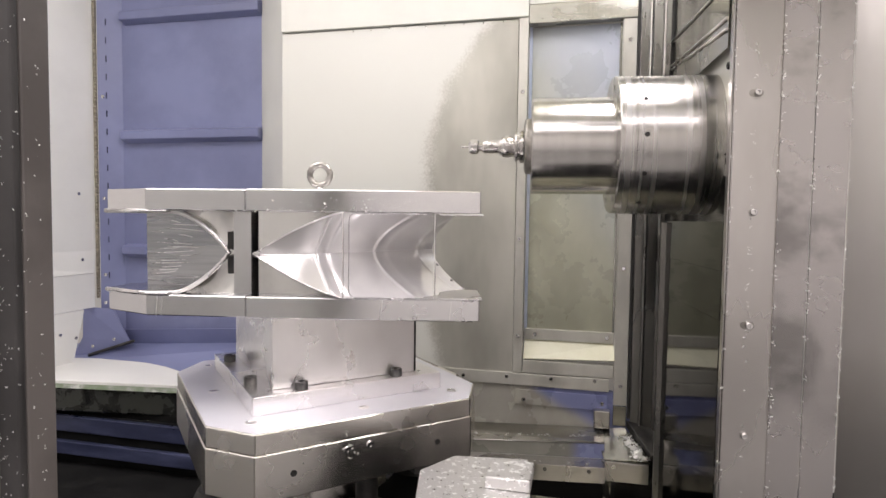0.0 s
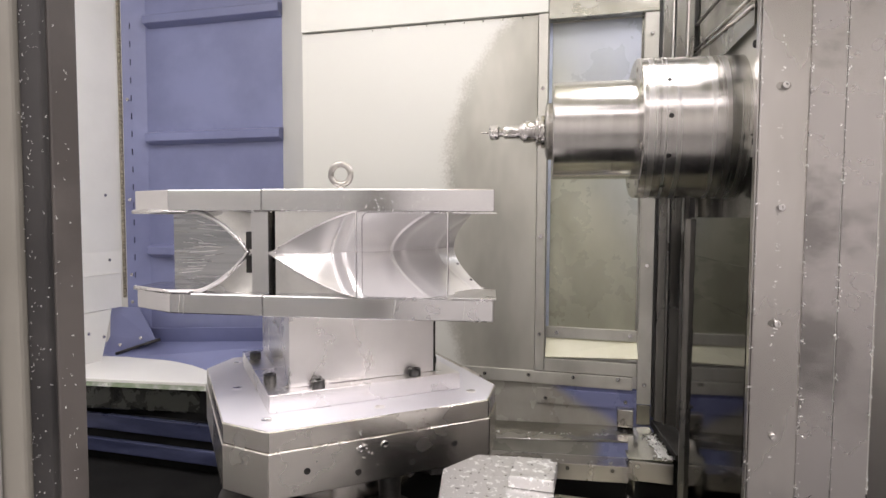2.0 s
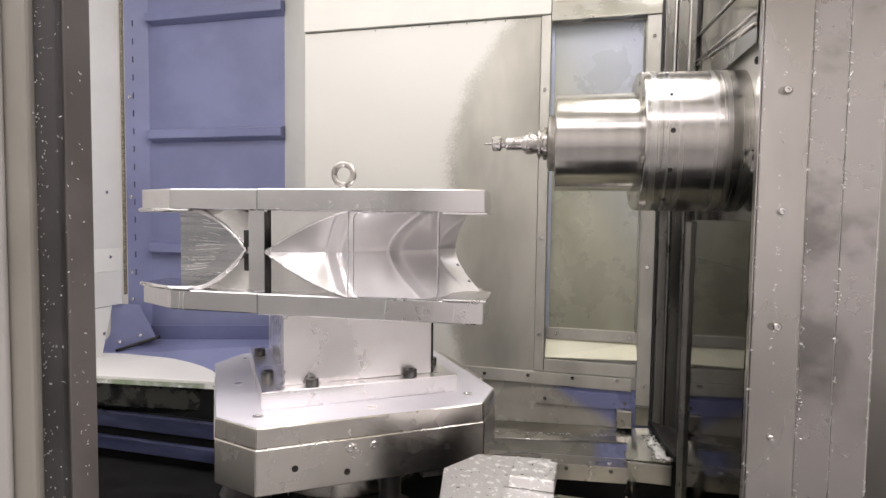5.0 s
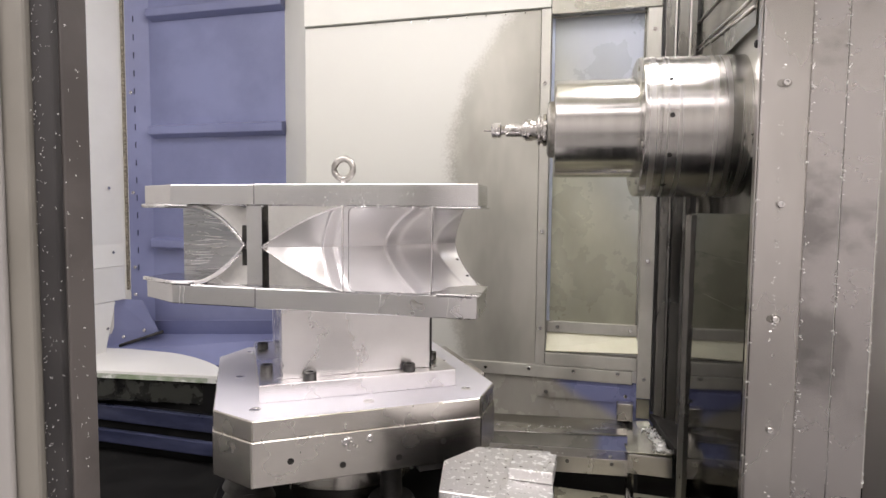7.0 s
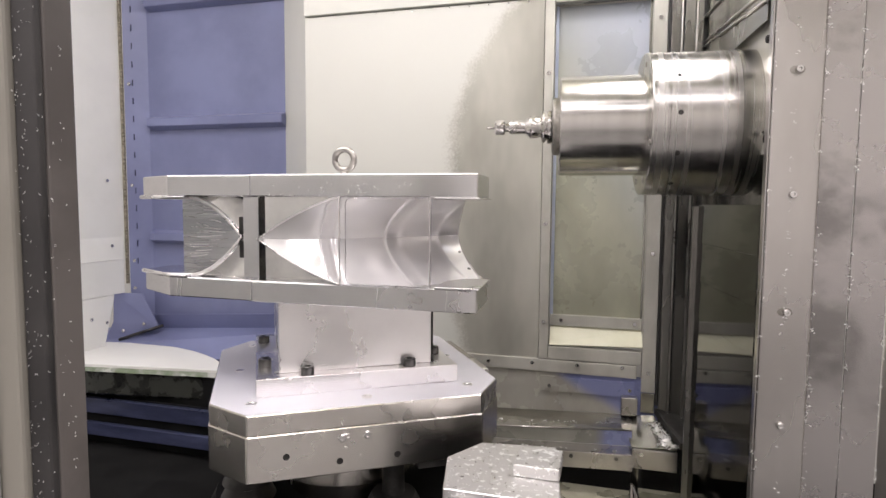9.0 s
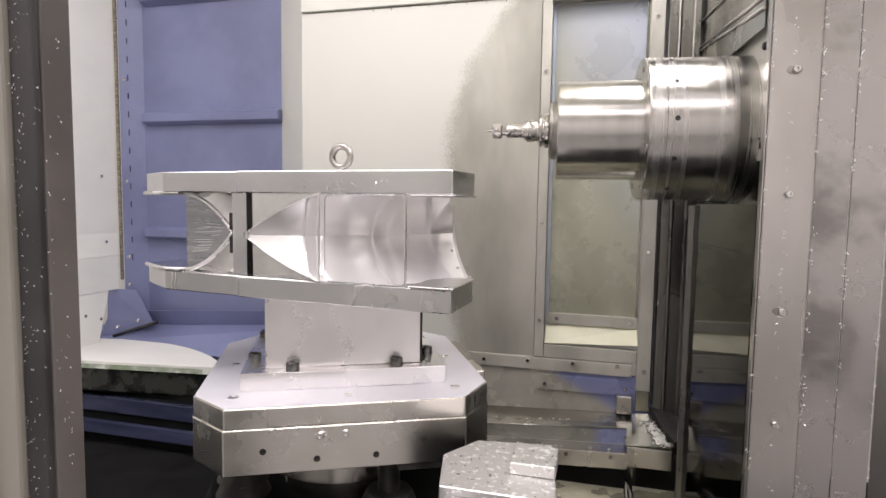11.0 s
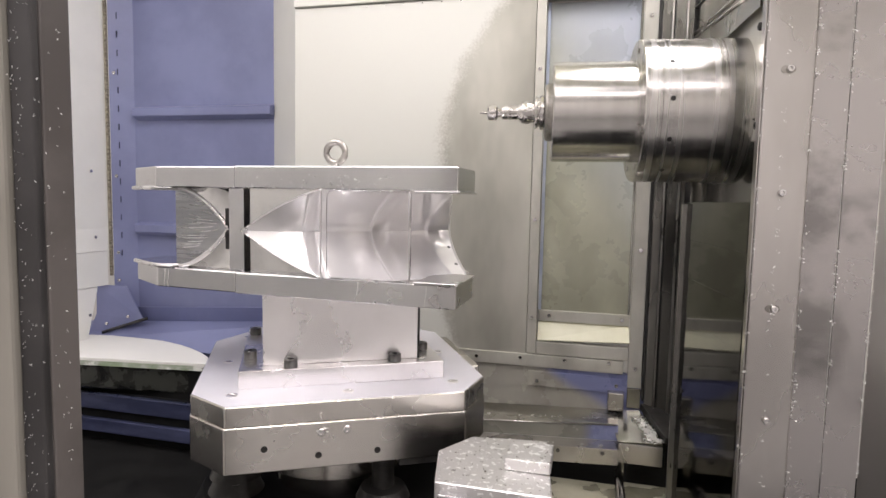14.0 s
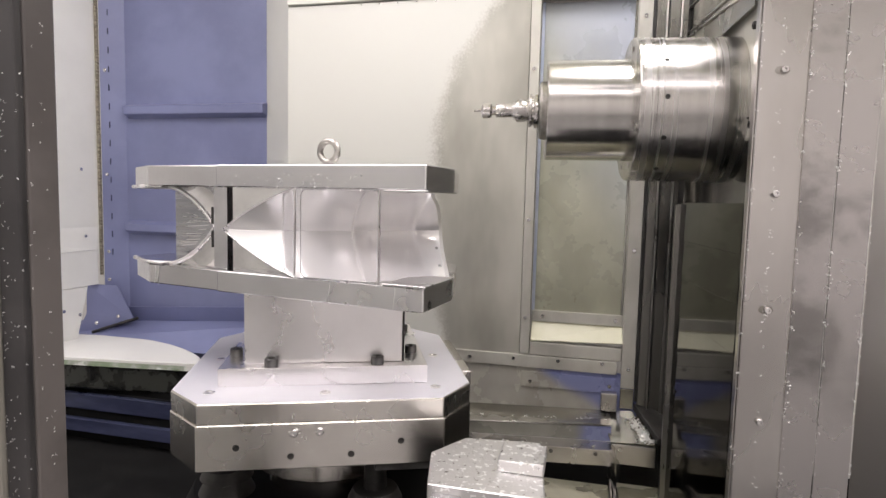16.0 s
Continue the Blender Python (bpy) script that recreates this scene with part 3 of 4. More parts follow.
def rotary_table():
    t = thing("rotary_table", "round steel rotary table under the pallet", "rotary table")
    part("disc", lathe([(-0.1395, 0.0), (-0.1395, 0.195), (-0.238, 0.195), (-0.244, 0.188), (-0.246, 0.15), (-0.30, 0.15), (-0.30, 0.0)], n=72), PALLET, t)
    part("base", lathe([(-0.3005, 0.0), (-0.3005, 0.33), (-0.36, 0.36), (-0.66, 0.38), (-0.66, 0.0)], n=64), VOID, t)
    for x, y in ((-0.19, -0.17), (0.19, -0.17), (0.2, 0.2), (-0.2, 0.2)):
        foot = part("clamp_cone", lathe([(-0.1395, 0.0), (-0.1395, 0.024), (-0.236, 0.026), (-0.238, 0.050), (-0.262, 0.062), (-0.268, 0.050), (-0.30, 0.066), (-0.30, 0)], Matrix.Translation((x, y, 0)), 32), BLACK, t)
    return t


def socket_bolt():
    bm = lathe([(0, 0.0145), (0.0165, 0.0145), (0.018, 0.013), (0.018, 0.0075), (0.010, 0.0075), (0.010, 0)], n=24)
    me = bpy.data.meshes.new("bolt")
    bm.to_mesh(me)
    bm.free()
    me.materials.append(BOLT)
    return me


def fixture():
    f = thing("fixture_block", "milled aluminium riser block bolted to a base plate", "fixture")
    part("base_plate", box(-0.230, 0.226, -0.228, 0.228, 0.0014, 0.042, 0.002), ALU_BRIGHT, f)
    part("riser", box(-0.180, 0.170, -0.194, 0.19, 0.0425, 0.2055, 0.0015), ALU_BRIGHT, f)
    # black strip added to stand in for a dark groove at the right edge
    part("shim", box(0.1702, 0.1752, -0.1925, 0.188, 0.0425, 0.2050), BLACK, f, "narrow black strip for the dark groove on the riser")
    me = socket_bolt()
    for x, y in ((-0.120, -0.211), (0.113, -0.209), (-0.210, -0.12), (-0.210, 0.118), (0.198, -0.115), (0.198, 0.12), (-0.12, 0.211), (0.113, 0.211)):
        o = tagged(new("bolt", me), "black socket-head bolt")
        o.parent = f
        o.matrix_basis = Matrix.Translation((x, y, 0.0422))
    return f


TILT = Matrix.Rotation(radians(-31.5), 4, "Z")
ZM, HH = 0.3425, 0.0905
LOW0, LOW1, UP0, UP1 = 0.206, 0.252, 0.433, 0.480


def grid(name, f, nu, nv, mat, parent, solid=None):
    """A surface over u, v in 0..1; solid(x, y, z) gives the matching back point."""
    bm = bmesh.new()
    a = [[bm.verts.new(f(i / nu, j / nv)) for j in range(nv + 1)] for i in range(nu + 1)]
    for i in range(nu):
        for j in range(nv):
            q = bm.faces.new((a[i][j], a[i + 1][j], a[i + 1][j + 1], a[i][j + 1]))
            q.smooth = True
    if solid:
        b = [[bm.verts.new(solid(*v.co)) for v in row] for row in a]
        for i in range(nu):
            for j in range(nv):
                bm.faces.new((b[i][j], b[i][j + 1], b[i + 1][j + 1], b[i + 1][j]))
        for i in range(nu):
            bm.faces.new((a[i][0], b[i][0], b[i + 1][0], a[i + 1][0]))
            bm.faces.new((a[i][nv], a[i + 1][nv], b[i + 1][nv], b[i][nv]))
        for j in range(nv):
            for s, k in ((0, 0), (1, nu)):
                q = bm.faces.new((a[k][j], a[k][j + 1], b[k][j + 1], b[k][j]))
                q.smooth = s == 1
    bm.normal_update()
    for e in bm.edges:
        if len(e.link_faces) == 2 and e.calc_face_angle(0) > 0.5:
            e.smooth = False
    bmesh.ops.transform(bm, matrix=TILT, verts=bm.verts)
    return part(name, bm, mat, parent)


def duct_point(u, v):
    """The duct's wall: u along its length from the tip, v over the section from -1 to 1 (edge to edge)."""
    f = -0.079 + u * (0.364 - (0.045 if v > 0 else 0.021) * abs(v) ** 1.8)
    t = f + 0.079
    base = 0.199 * t + 1.905 * t * t
    s = min(1.0, t / 0.136)
    a = v * (1 - (1 - s) ** 1.22)
    k = base / 0.77 if f < 0.057 else min(0.167, 0.081 + 0.85 * (f - 0.057))
    p = min(1.8, max(1.3, 1.3 + 5 * (f - 0.057)))
    off = k * abs(v) ** p
    d = base - 0.77 * off
    fade = max(0.0, min(1.0, d / 0.01))
    d += 0.0022 * fade * math.exp(-(v / 0.02) ** 2)
    for at, wide, high, dip in ((0.044, 0.0042, 0.0085, 0.0065), (0.158, 0.0048, 0.0100, 0.005), (0.250, 0.0055, 0.006, 0.003)):
        d -= fade * high * math.exp(-((f - at) / wide) ** 2)
        d += fade * dip * math.exp(-((f - at - 2.9 * wide) / (1.6 * wide)) ** 2)
    return f + 0.64 * off, -0.291 + d, ZM + HH * a


def clear_sheet():
    m, nt, p = material("clear_plastic_sheet")
    seen = nt.nodes.new("ShaderNodeBsdfTransparent")
    gloss = node(nt, "ShaderNodeBsdfGlossy", Roughness=0.12)
    fres = node(nt, "ShaderNodeFresnel", IOR=1.35)
    mix = nt.nodes.new("ShaderNodeMixShader")
    nt.links.new(fres.outputs[0], mix.inputs[0])
    nt.links.new(seen.outputs[0], mix.inputs[1])
    nt.links.new(gloss.outputs[0], mix.inputs[2])
    out = [n for n in nt.nodes if n.bl_idname == "ShaderNodeOutputMaterial"][0]
    nt.links.new(mix.outputs[0], out.inputs["Surface"])
    nt.nodes.remove(p)
    return m


CLEAR = clear_sheet()
MIRROR_ALU = surface("polished_aluminium", (0.66, 0.645, 0.635), (0.84, 0.825, 0.81), (0.10, 0.20), 1.0, 9, 200, (1, 1, 1), 0.0)
# whitish half-metal colour stands in for bright surroundings reflected inside the duct
DUCT_ALU = surface("bead_finished_aluminium", (0.88, 0.865, 0.87), (0.95, 0.935, 0.94), (0.13, 0.22), 0.5, 5, 200, (1, 1, 1), 0.0)


def workpiece():
    w = thing("duct_workpiece", "machined aluminium duct part held between two thick plates", "workpiece")

    def plate(name, pts, z0, z1):
        bm = prism(pts, z0, z1, 0.0022 if z1 - z0 > 0.01 else 0.0008)
        bmesh.ops.transform(bm, matrix=TILT, verts=bm.verts)
        return part(name, bm, ALU, w)
    left = [(-0.442, -0.204), (-0.316, -0.277), (-0.1000, -0.287), (-0.1000, 0.26), (-0.30, 0.26), (-0.442, 0.10)]
    right = [(-0.0985, -0.291), (0.396, -0.294), (0.392, -0.14), (0.30, 0.12), (0.20, 0.26), (-0.0985, 0.26)]
    plate("upper_plate", left, UP0, UP1 - 0.001)
    plate("upper_plate", right, UP0, UP1)
    plate("lower_plate", left, LOW0 + 0.001, LOW1)
    plate("lower_plate", right, LOW0, LOW1)
    for z0, z1 in ((UP0 - 0.004, UP0 - 0.0002), (LOW1 + 0.0002, LOW1 + 0.004)):
        plate("lip", [(-0.447, -0.206), (-0.318, -0.280), (-0.27, -0.281), (-0.27, -0.10), (-0.447, -0.10)], z0, z1)
        plate("lip", [(0.31, -0.296), (0.401, -0.297), (0.397, -0.14), (0.31, -0.14)], z0, z1)
    grid("channel_block", lambda u, v: duct_point(max(u, 0.0015), 2 * v - 1), 260, 80, DUCT_ALU, w, lambda x, y, z: (x - 0.004, y + 0.03, z))

    def edge_at(k):
        """A point of the duct's front edge, k from 0 (tip) to 1 (at the plates): x, and half height."""
        x, _, z = duct_point(max(k, 0.002) * 0.136 / 0.343, -1)
        return x, min(HH, ZM - z)
    for sgn in (1, -1):
        # recessed web around the mouth, and the mouth's raised lip
        def web(u, v):
            k = max(0.0, u * 1.12 - 0.12)
            x, h = edge_at(k)
            x = x if u * 1.12 > 0.12 else -0.079 - 0.0008 * (1 - u / 0.1072)
            h = h if u * 1.12 > 0.12 else 0.0
            return x, -0.262, ZM + sgn * (h + (HH - h) * v)
        grid("web", web, 48, 4, MIRROR_ALU, w)
        grid("lip_wall", lambda u, v: (edge_at(u)[0] - 0.001, -0.291 + 0.03 * v, ZM + sgn * min(HH, edge_at(u)[1] + 0.0025)), 40, 2, ALU_BRIGHT, w)
    cover = part("clear_cover", (lambda bm: (bmesh.ops.transform(bm, matrix=TILT, verts=bm.verts), bm)[1])(box(0.109, 0.300, -0.2950, -0.2920, LOW1 + 0.001, UP0 - 0.001, 0.001)), CLEAR, w, "thin clear plastic cover over the duct")
    cover.visible_shadow = False
    for x in (0.108, 0.3005):
        part("cover_edge", (lambda bm: (bmesh.ops.transform(bm, matrix=TILT, verts=bm.verts), bm)[1])(box(x - 0.0008, x + 0.0008, -0.2955, -0.2918, LOW1 + 0.001, UP0 - 0.001)), ALU_BRIGHT, w)
    # rounded rim of the pocket behind the clear cover
    ring = []
    for cx, cz, a0 in ((0.288, 0.075, 0), (0.134, 0.075, 90), (0.134, -0.075, 180), (0.288, -0.075, 270)):
        ring += [(cx + 0.014 * math.cos(radians(a0 + 15 * k)), -0.2905, ZM + cz + 0.0135 * math.sin(radians(a0 + 15 * k))) for k in range(7)]
    rim_bm = tube(ring, 0.0009, 6, True)
    bmesh.ops.transform(rim_bm, matrix=TILT, verts=rim_bm.verts)
    part("pocket_rim", rim_bm, ALU, w)
    for sgn in (1, -1):
        lip = tube([(edge_at(k / 30)[0], -0.2915, ZM + sgn * (edge_at(k / 30)[1] * 0.99 + 0.001)) for k in range(31)], 0.0017, 6)
        bmesh.ops.transform(lip, matrix=TILT, verts=lip.verts)
        part("channel_edge", lip, ALU_BRIGHT, w)
    part("tip", lathe([(-0.011, 0.0), (-0.0095, 0.0035), (-0.005, 0.0062), (0.0, 0.0075), (0.008, 0.0075), (0.008, 0)], TILT @ Matrix.Translation((-0.075, -0.286, ZM)) @ Matrix.Rotation(radians(90), 4, "Y"), 20), ALU, w)
    part("core", (lambda bm: (bmesh.ops.transform(bm, matrix=TILT, verts=bm.verts), bm)[1])(box(-0.078, 0.0, -0.17, 0.2, LOW1, UP0)), ALU, w)
    part("post", (lambda bm: (bmesh.ops.transform(bm, matrix=TILT, verts=bm.verts), bm)[1])(box(-0.134, -0.096, -0.262, -0.215, LOW1, UP0, 0.001)), ALU, w)
    # black strip painting the dark of the open gap beside the post
    part("gap_wall", (lambda bm: (bmesh.ops.transform(bm, matrix=TILT, verts=bm.verts), bm)[1])(box(-0.0965, -0.0785, -0.20, -0.19, LOW1, UP0)), BLACK, w)
    part("far_web", (lambda bm: (bmesh.ops.transform(bm, matrix=TILT, verts=bm.verts), bm)[1])(box(-0.394, -0.10, -0.126, -0.112, LOW1, UP0, 0.001)), STRIPED, w)

    rnd = random.Random(5)
    for k in range(17):
        z = LOW1 + 0.020 + k * 0.0086 + rnd.uniform(-0.002, 0.002)
        x0 = -0.388 + rnd.uniform(0.0, 0.05) + (0.03 if k % 3 == 0 else 0)
        x1 = x0 + rnd.uniform(0.03, 0.10)
        sag = rnd.uniform(0.002, 0.007) * (1 if z > ZM else -1)
        st = tube([(x0 + (x1 - x0) * i / 8, -0.1262, z - sag * (i / 8) ** 2) for i in range(9)], rnd.uniform(0.0007, 0.0013), 6)
        bmesh.ops.transform(st, matrix=TILT, verts=st.verts)
        part("tool_mark", st, ALU_BRIGHT, w)
    for x, y in ((-0.295, -0.2784), (-0.284, -0.279), (0.19, -0.2928), (0.335, -0.2938)):
        bm = tube([(x + 0.0015 * math.sin(k * 0.55 + x * 40), y, LOW1 - 0.003 - k * 0.0052) for k in range(9)], 0.0008, 6)
        bmesh.ops.transform(bm, matrix=TILT, verts=bm.verts)
        part("scratch", bm, CHIP, w, "white run mark on the plate")
    for u, v in ((0.985, -0.436), (0.985, -0.80)):
        at = Matrix.Translation(Vector(duct_point(u, v)) + Vector((0, -0.0008, 0)))
        o = lathe([(-0.004, 0.004), (0.0012, 0.004), (0.0012, 0)], TILT @ at @ Vector((0.5, -0.55, 0.67)).to_track_quat("Z", "Y").to_matrix().to_4x4(), 12)
        part("hole", o, BLACK, w)

    def rim(a):
        return -0.152 - 0.117 * (1 - (1 - min(1.0, abs(a))) ** 0.60)

    def flare(x, a):
        return -0.238 - 0.016 * abs(a) ** 2.5

    grid("flared_web", lambda u, v: (lambda a: (rim(a) + u * (-0.108 - rim(a)), flare(0, a) + 0.014 * math.sin(math.pi * min(1.0, u * 1.05)) * abs(a), ZM + HH * a))(math.sin(math.pi * (v - 0.5))),
         24, 56, MIRROR_ALU, w, lambda x, y, z: (x + 0.004, y + 0.02, z))
    run = [(-0.442, -0.210), (-0.36, -0.254), (-0.318, -0.272), (-0.293, -0.268)]
    path = [(x, y, ZM - HH * 0.975) for x, y in run] + [(rim(a), flare(0, a) - 0.001, ZM + HH * a * 0.975) for a in (math.sin(math.pi * i / 60) for i in range(-30, 31))] + [(x, y, ZM + HH * 0.975) for x, y in reversed(run)]
    edge = tube(path, 0.0050)
    bmesh.ops.transform(edge, matrix=TILT, verts=edge.verts)
    part("rim", edge, ALU_BRIGHT, w, "bright deburred rim")
    # black boxes stand in for the dark seen through two openings
    for z0, z1 in ((0.350, 0.388), (0.297, 0.335)):
        part("slot", (lambda bm: (bmesh.ops.transform(bm, matrix=TILT, verts=bm.verts), bm)[1])(box(-0.151, -0.1345, -0.252, -0.235, z0, z1)), BLACK, w, "dark slot beside the post")
    return w


def lifting_eye():
    e = thing("lifting_eye", "steel lifting eye bolt screwed into the top plate", "eye bolt")
    ring = tube([(0.026 * math.cos(a), 0, 0.051 + 0.026 * math.sin(a)) for a in (2 * math.pi * i / 40 for i in range(40))], 0.0082, 12, True)
    bmesh.ops.transform(ring, matrix=Matrix.Translation((-0.007, 0.001, UP1)) @ Matrix.Rotation(radians(-31.5), 4, "Z"), verts=ring.verts)
    part("ring", ring, EYE_STEEL, e)
    part("collar", lathe([(0.0003, 0.0), (0.0003, 0.017), (0.005, 0.0165), (0.012, 0.011), (0.020, 0.009), (0.020, 0)], Matrix.Translation((-0.007, 0.001, UP1)), 24), EYE_STEEL, e)
    return e


# ---- spindle ----
def spindle_head():
    s = thing("spindle_head", "turned steel milling spindle on its upright carriage", "spindle")
    swing = Matrix.Translation((0.722, 0.20, 0.618)) @ Matrix.Rotation(radians(5.5), 4, "Z") @ Matrix.Translation((-0.722, 0, 0))
    base = swing @ Matrix.Rotation(radians(90), 4, "Y")

    def turned(name, prof, mat, n=96, label=""):
        return part(name, lathe(prof, base, n), mat, s, label)
    R, r = 0.176, 0.126
    turned("housing", [(0.722, 0.10), (0.722, R - 0.003), (0.725, R), (0.758, R), (0.7585, R - 0.0018), (0.760, R - 0.0018), (0.7605, R), (0.772, R), (0.7725, R - 0.0012), (0.7735, R - 0.0012), (0.774, R), (0.800, R), (0.8005, R - 0.0015), (0.802, R - 0.0015), (0.8025, R), (0.9718, R), (0.9718, 0)], HOUSING)
    for k in range(8):
        a = radians(22 + 45 * k)
        part("face_bolt", lathe([(-0.002, 0.0075), (0.002, 0.007), (0.002, 0.0045), (0.0005, 0.0045), (0.0005, 0)], swing @ Matrix.Translation((0.7222, 0.151 * math.cos(a), 0.151 * math.sin(a))) @ TO_MINUS_X, 12), DARK_STEEL, s)
    turned("nose", [(0.517, 0.05), (0.517, r - 0.003), (0.520, r), (0.722, r), (0.724, 0.09)], SPINDLE)
    turned("nose_ring", [(0.498, 0.0), (0.498, 0.060), (0.501, 0.070), (0.506, 0.0735), (0.5175, 0.0735), (0.5175, 0)], DARK_STEEL, 64)
    holder = turned("tool_holder", [(0.389, 0.0), (0.389, 0.0165), (0.391, 0.0175), (0.430, 0.0175), (0.441, 0.027), (0.444, 0.0285), (0.460, 0.0285), (0.464, 0.0265), (0.470, 0.0265), (0.472, 0.034), (0.475, 0.041), (0.480, 0.042), (0.482, 0.036), (0.486, 0.036), (0.488, 0.044), (0.496, 0.0445), (0.4979, 0.04), (0.4979, 0)], TOOL_STEEL, 48, "bright collet tool holder")
    part("collet_nut", lathe([(0.351, 0.0), (0.351, 0.016), (0.354, 0.0198), (0.374, 0.0198), (0.377, 0.016), (0.377, 0.0115), (0.389, 0.0115), (0.389, 0)], base, 20, smooth=False), TOOL_STEEL, holder)
    part("cutter", lathe([(0.330, 0.0), (0.330, 0.0026), (0.351, 0.003), (0.351, 0)], base, 12), TOOL_STEEL, holder, "thin end mill")
    hole = bpy.data.meshes.new("hole")
    bm = lathe([(-0.002, 0.0058), (0.0008, 0.0058), (0.0008, 0)], n=14)
    bm.to_mesh(hole)
    bm.free()
    hole.materials.append(BLACK)
    for k in range(12):
        a = radians(90 - 32 + 60 * k / 2)
        o = new("hole", hole)
        o.parent = s
        o.matrix_basis = swing @ Matrix.Translation((0.781, 0, 0)) @ Matrix.Rotation(a, 4, "X") @ Matrix.Translation((0, 0, R))
    part("carriage_plate", box(0.9720, 0.9800, -0.025, 0.74, 0.53, 0.97, 0.001), FILM, s, "oily steel carriage plate")
    part("deflector", slab([(0.9505, 0.86, 0.965), (0.9505, -0.02, 0.84), (0.9515, -0.02, 1.88), (0.9515, 0.86, 1.88)], 0.004), DEFLECTOR, s)
    part("lower_strip", slab([(0.9512, 0.86, 0.86), (0.9512, -0.02, 0.80), (0.9512, -0.02, 0.838), (0.9512, 0.86, 0.963)], 0.003), OLIVE_SHEET, s)
    for y0, z0, y1, z1 in ((0.86, 0.963, -0.02, 0.838), (0.86, 0.975, -0.02, 0.862), (0.86, 1.06, -0.02, 0.94), (0.60, 1.20, -0.02, 1.06), (0.86, 0.955, 0.80, 1.30)):
        part("fold", tube([(0.948, y0, z0), (0.948, y1, z1)], 0.0035), SHEET, s)
    bolt = bpy.data.meshes.new("carriage_bolt")
    bm = screw_mesh(0.009, 0.008)
    bm.to_mesh(bolt)
    bm.free()
    bolt.materials.append(BLACK)
    for y, z in ((0.04, 0.775), (0.02, 0.56), (0.06, 0.58)):
        o = new("carriage_bolt", bolt)
        o.parent = s
        o.matrix_basis = Matrix.Translation((0.9718, y, z)) @ TO_MINUS_X
    return s


DEFLECTOR = surface("polished_deflector_sheet", (0.34, 0.335, 0.30), (0.50, 0.49, 0.45), (0.10, 0.22), 1.0, 4, 60, (1, 1, 0.5), 0.0)
TOOL_STEEL = surface("ground_tool_steel", (0.46, 0.44, 0.42), (0.58, 0.56, 0.54), (0.22, 0.32), 1.0, 40, 200, (1, 1, 1), 0.0)
DARK_STEEL = surface("worn_dark_steel", (0.22, 0.21, 0.19), (0.42, 0.40, 0.37), (0.25, 0.45), 1.0, 25, 150)


def table_cover():
    c = thing("table_cover", "chip-strewn aluminium cover plate with clamp brackets", "cover")
    part("plate", prism([(0.385, -0.455), (0.36, -0.33), (0.41, -0.245), (0.56, -0.225), (0.585, -0.455)], -0.115, -0.066, 0.002), SPECKLED, c)
    part("top_block", box(0.494, 0.577, -0.378, -0.290, -0.0655, -0.044, 0.003), SPECKLED, c)
    for x in (0.395, 0.535):
        b = part("bracket", box(x, x + 0.05, -0.475, -0.456, -0.125, -0.078, 0.002), ALU, c)
        for dx in (0.012, 0.038):
            part("screw", lathe([(0, 0.007), (0.005, 0.007), (0.005, 0.004), (0.002, 0.004), (0.002, 0)], Matrix.Translation((x + dx, -0.475, -0.10)) @ TO_MINUS_Y, 12), CHROME, b)
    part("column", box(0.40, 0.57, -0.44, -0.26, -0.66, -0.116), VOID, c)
    return c


def chute_cover():
    d = thing("chute_cover", "cream curved chute cover with a wet black front edge", "cover")
    curve = [(-1.90, 0.54), (-0.89, 0.675), (-0.905, 0.72), (-0.95, 0.77), (-1.02, 0.82), (-1.10, 0.865), (-1.20, 0.91), (-1.32, 0.945), (-1.46, 0.965), (-1.60, 0.962), (-1.75, 0.935), (-1.90, 0.89)]
    part("top", prism(curve, -0.30, -0.28, 0.003), CREAM, d)
    part("wet_edge", slab([(-1.90, 0.535, -0.312), (-0.886, 0.670, -0.312), (-0.886, 0.678, -0.284), (-1.90, 0.543, -0.284)], 0.004), GREENISH, d, "greenish coolant film on the edge")
    part("rim", prism([(-1.90, 0.545), (-0.90, 0.680), (-0.95, 0.72), (-1.90, 0.72)], -0.415, -0.3135, 0.006), WETBLACK, d, "glossy black wet rubber rim")
    part("stand", box(-1.85, -1.0, 0.69, 0.72, -0.66, -0.416), VOID, d)
    return d


GREENISH = surface("coolant_film", (0.24, 0.30, 0.20), (0.62, 0.62, 0.60), (0.08, 0.3), 0.3, 9, 60, (1, 1, 1), 0.3)
WETBLACK = surface("wet_black_rubber", (0.01, 0.01, 0.01), (0.04, 0.042, 0.036), (0.08, 0.3), 0.0, 12, 60, (1, 1, 1), 0.3)


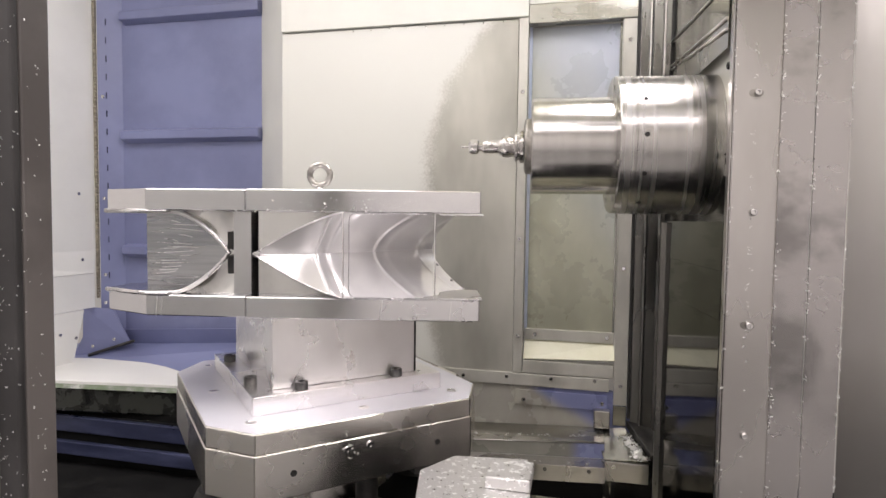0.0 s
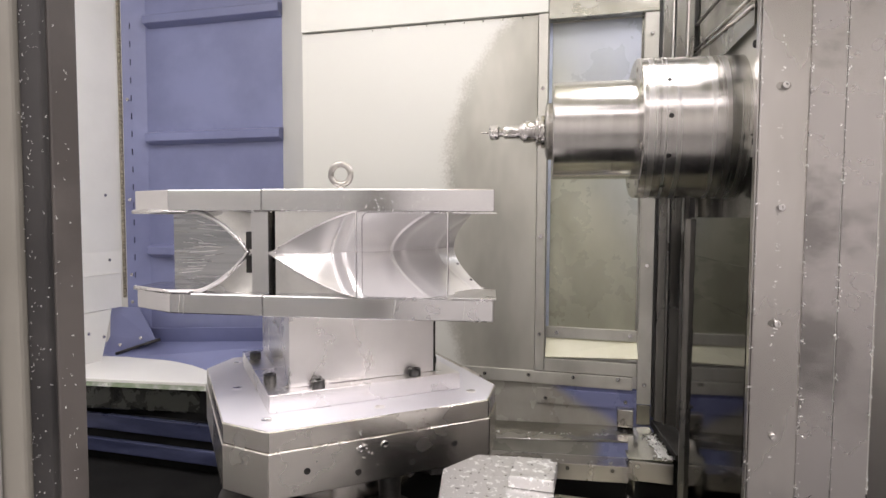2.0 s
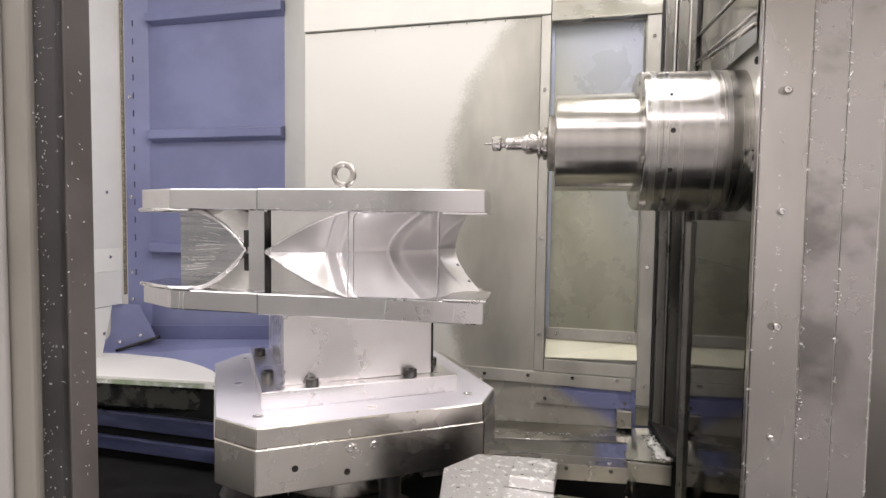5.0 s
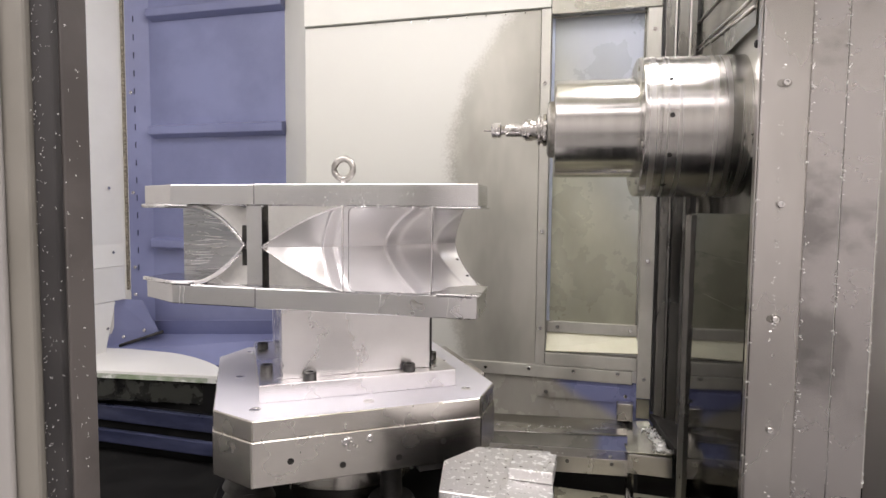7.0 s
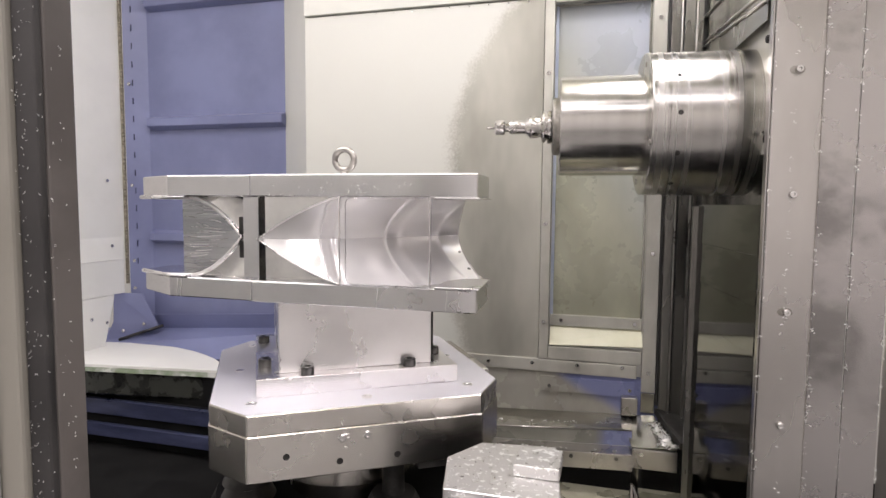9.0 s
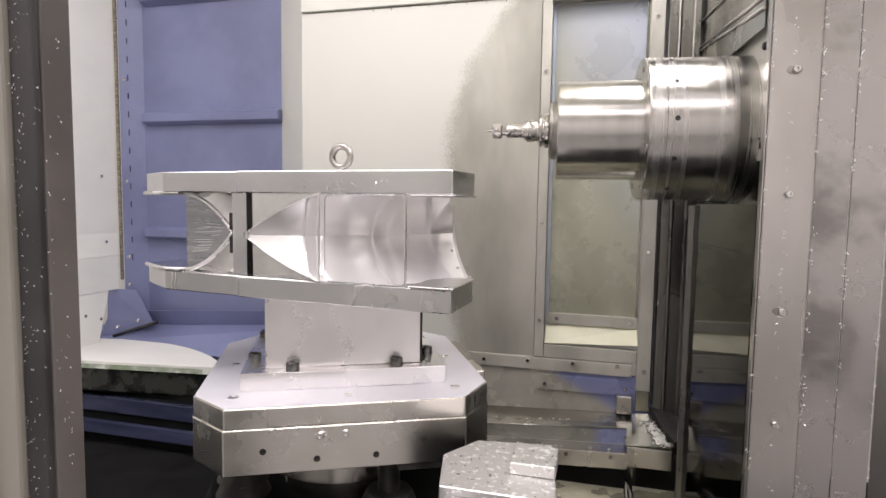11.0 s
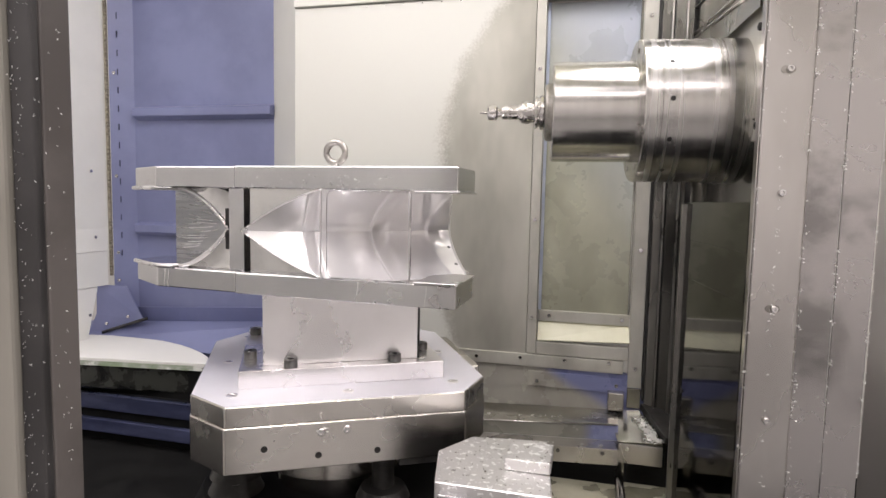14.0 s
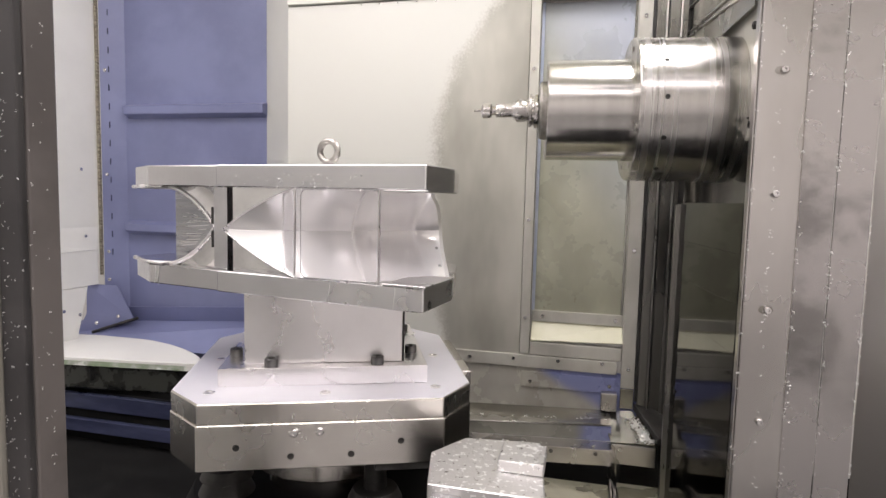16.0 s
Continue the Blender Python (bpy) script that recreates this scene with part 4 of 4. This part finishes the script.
def chips(name, label, spots):
    """Loose bright swarf: tiny bent shavings on a surface."""
    rnd = random.Random(len(spots) + 7)
    bm = bmesh.new()
    for p, nrm, size in spots:
        n = Vector(nrm)
        q = n.to_track_quat("Z", "Y")
        for _ in range(rnd.randint(1, 3)):
            a = rnd.uniform(0, 6.3)
            s = size * rnd.uniform(0.5, 1.5)
            c = Vector(p) + q @ Vector((rnd.uniform(-2, 2) * size, rnd.uniform(-2, 2) * size, 0))
            d1, d2 = Vector((math.cos(a), math.sin(a), 0)) * s, Vector((-math.sin(a), math.cos(a), 0)) * s * 0.4
            vs = [bm.verts.new(c + q @ v) for v in (-d1 - d2, d1 - d2 * 0.6, d1 + d2, -d1 + d2 * 0.5)]
            tops = [bm.verts.new(v.co + n * s * rnd.uniform(0.2, 0.7)) for v in vs]
            bm.faces.new(tops)
            for i in range(4):
                bm.faces.new((vs[i], vs[(i + 1) % 4], tops[(i + 1) % 4], tops[i]))
    ob = part(name, bm, CHIP)
    return tagged(ob, label, "chips", kind="stuff")


def swarf():
    rnd = random.Random(3)
    chips("panel_chips", "bright aluminium chips stuck to the steel guard panels",
          [((x + rnd.gauss(0, 0.002), y, rnd.uniform(-0.25, 0.95)), (0, -1, 0), 0.0017) for x, y in (rnd.choice(((1.051, -0.0625), (1.051, -0.0625), (1.113, -0.0635), (1.113, -0.0635), (1.1735, -0.0775), (0.959, -0.0625), (1.0, -0.0625))) for _ in range(230))])
    chips("door_chips", "bright chips stuck to the dark door seal",
          [((rnd.uniform(0.186, 0.235) if rnd.random() < 0.4 else rnd.gauss(0.192, 0.004), -1.027, rnd.uniform(0.15, 0.95)), (0, -1, 0), 0.00042) for _ in range(300)])
    spots = [((rnd.gauss(0.10, 0.07), -0.2945, rnd.uniform(0.436, 0.462)), (0, -1, 0), 0.0011) for _ in range(34)]
    spots += [((rnd.uniform(-0.30, 0.38), -0.2945 if rnd.random() < 0.5 else -0.293, rnd.choice((0.2515, 0.4335, 0.434)) + rnd.gauss(0, 0.001)), (0, -1, 0), 0.0012) for _ in range(40)]
    spots = [((p[0], p[1] if p[0] > -0.098 else -0.2885, p[2]), n, z) for p, n, z in spots if p[0] > -0.27]
    spots = [(tuple(TILT @ Vector(p)), tuple(TILT @ Vector(n)), z) for p, n, z in spots]
    spots += [((rnd.gauss(-0.06, 0.012), -0.334, rnd.gauss(-0.066, 0.012)), (0, -1, 0), 0.002) for _ in range(10)]
    TABLE.append(chips("table_chips", "fine bright chips stuck to the workpiece and pallet", spots))
    chips("bracket_chips", "pile of bright chips on the bracket",
          [((0.835 + 0.052 * v + rnd.gauss(-0.012, 0.013), 0.775 - 0.115 * v, -0.349 - 0.0435 * v), (0, -0.33, 0.94), 0.0042) for v in (rnd.random() ** 0.7 for _ in range(120))])
    chips("trough_chips", "scattered chips on the trough steps",
          [((x, 0.715, -0.4095 + 0.069 * (x + 0.2)), (0, -0.1, 1), 0.003) for x in (rnd.uniform(0.2, 0.74) for _ in range(20))] + [((x, 0.65, -0.4685 + 0.052 * (x + 0.2)), (0, 0, 1), 0.003) for x in (rnd.uniform(0.2, 0.74) for _ in range(16))])
    chips("deck_chips", "dark and bright chips on the blue deck", [((x, y, -0.309 + 0.05 * (x + 1.5) * (y - 0.9) / 0.235 + 0.33 * (y - 0.9)), (0, 0, 1), 0.006) for x, y in ((rnd.gauss(-1.12, 0.10), rnd.uniform(0.95, 1.02)) for _ in range(14))])


back_wall()
blue_bay()
left_column()
enclosure()
door_frame()
right_panels()
slide_cover()
trough_steps()
TABLE = [pallet(), fixture(), workpiece(), lifting_eye()]
rotary_table()
HEAD = spindle_head()
table_cover()
chute_cover()
swarf()

TURN = [(0, 43.89), (0.5, 43.10), (1, 42.31), (1.5, 41.45), (2, 40.71), (2.5, 40.70), (3, 40.75), (3.5, 40.80), (4, 38.77), (6.5, 35.31), (7, 34.54), (7.5, 33.85), (8, 33.15), (8.5, 32.31), (9, 32.95), (11.5, 25.77), (12, 27.70), (12.5, 29.26), (13, 29.84), (13.5, 29.71), (14, 29.00), (14.5, 27.35), (15, 25.36), (15.5, 24.08), (16, 22.31)]
LIFT = [(0, 0.0000), (0.5, 0.0112), (1, 0.0231), (1.5, 0.0360), (2, 0.0314), (2.5, 0.0167), (3, 0.0037), (3.5, -0.0096), (4, -0.0116), (6.5, 0.0357), (7, 0.0247), (7.5, 0.0134), (8, 0.0033), (8.5, -0.0088), (9, 0.0053), (11.5, -0.0110), (12, -0.0103), (12.5, -0.0025), (13, 0.0096), (13.5, 0.0201), (14, 0.0307), (14.5, 0.0375), (15, 0.0357), (15.5, 0.0265), (16, 0.0351)]


def motions():
    for ob in TABLE:
        walk(ob, [(t, pose(0, 0, 0, 0, 0, a)) for t, a in TURN])
    walk(HEAD, [(t, pose(0, 0, z)) for t, z in LIFT])


motions()
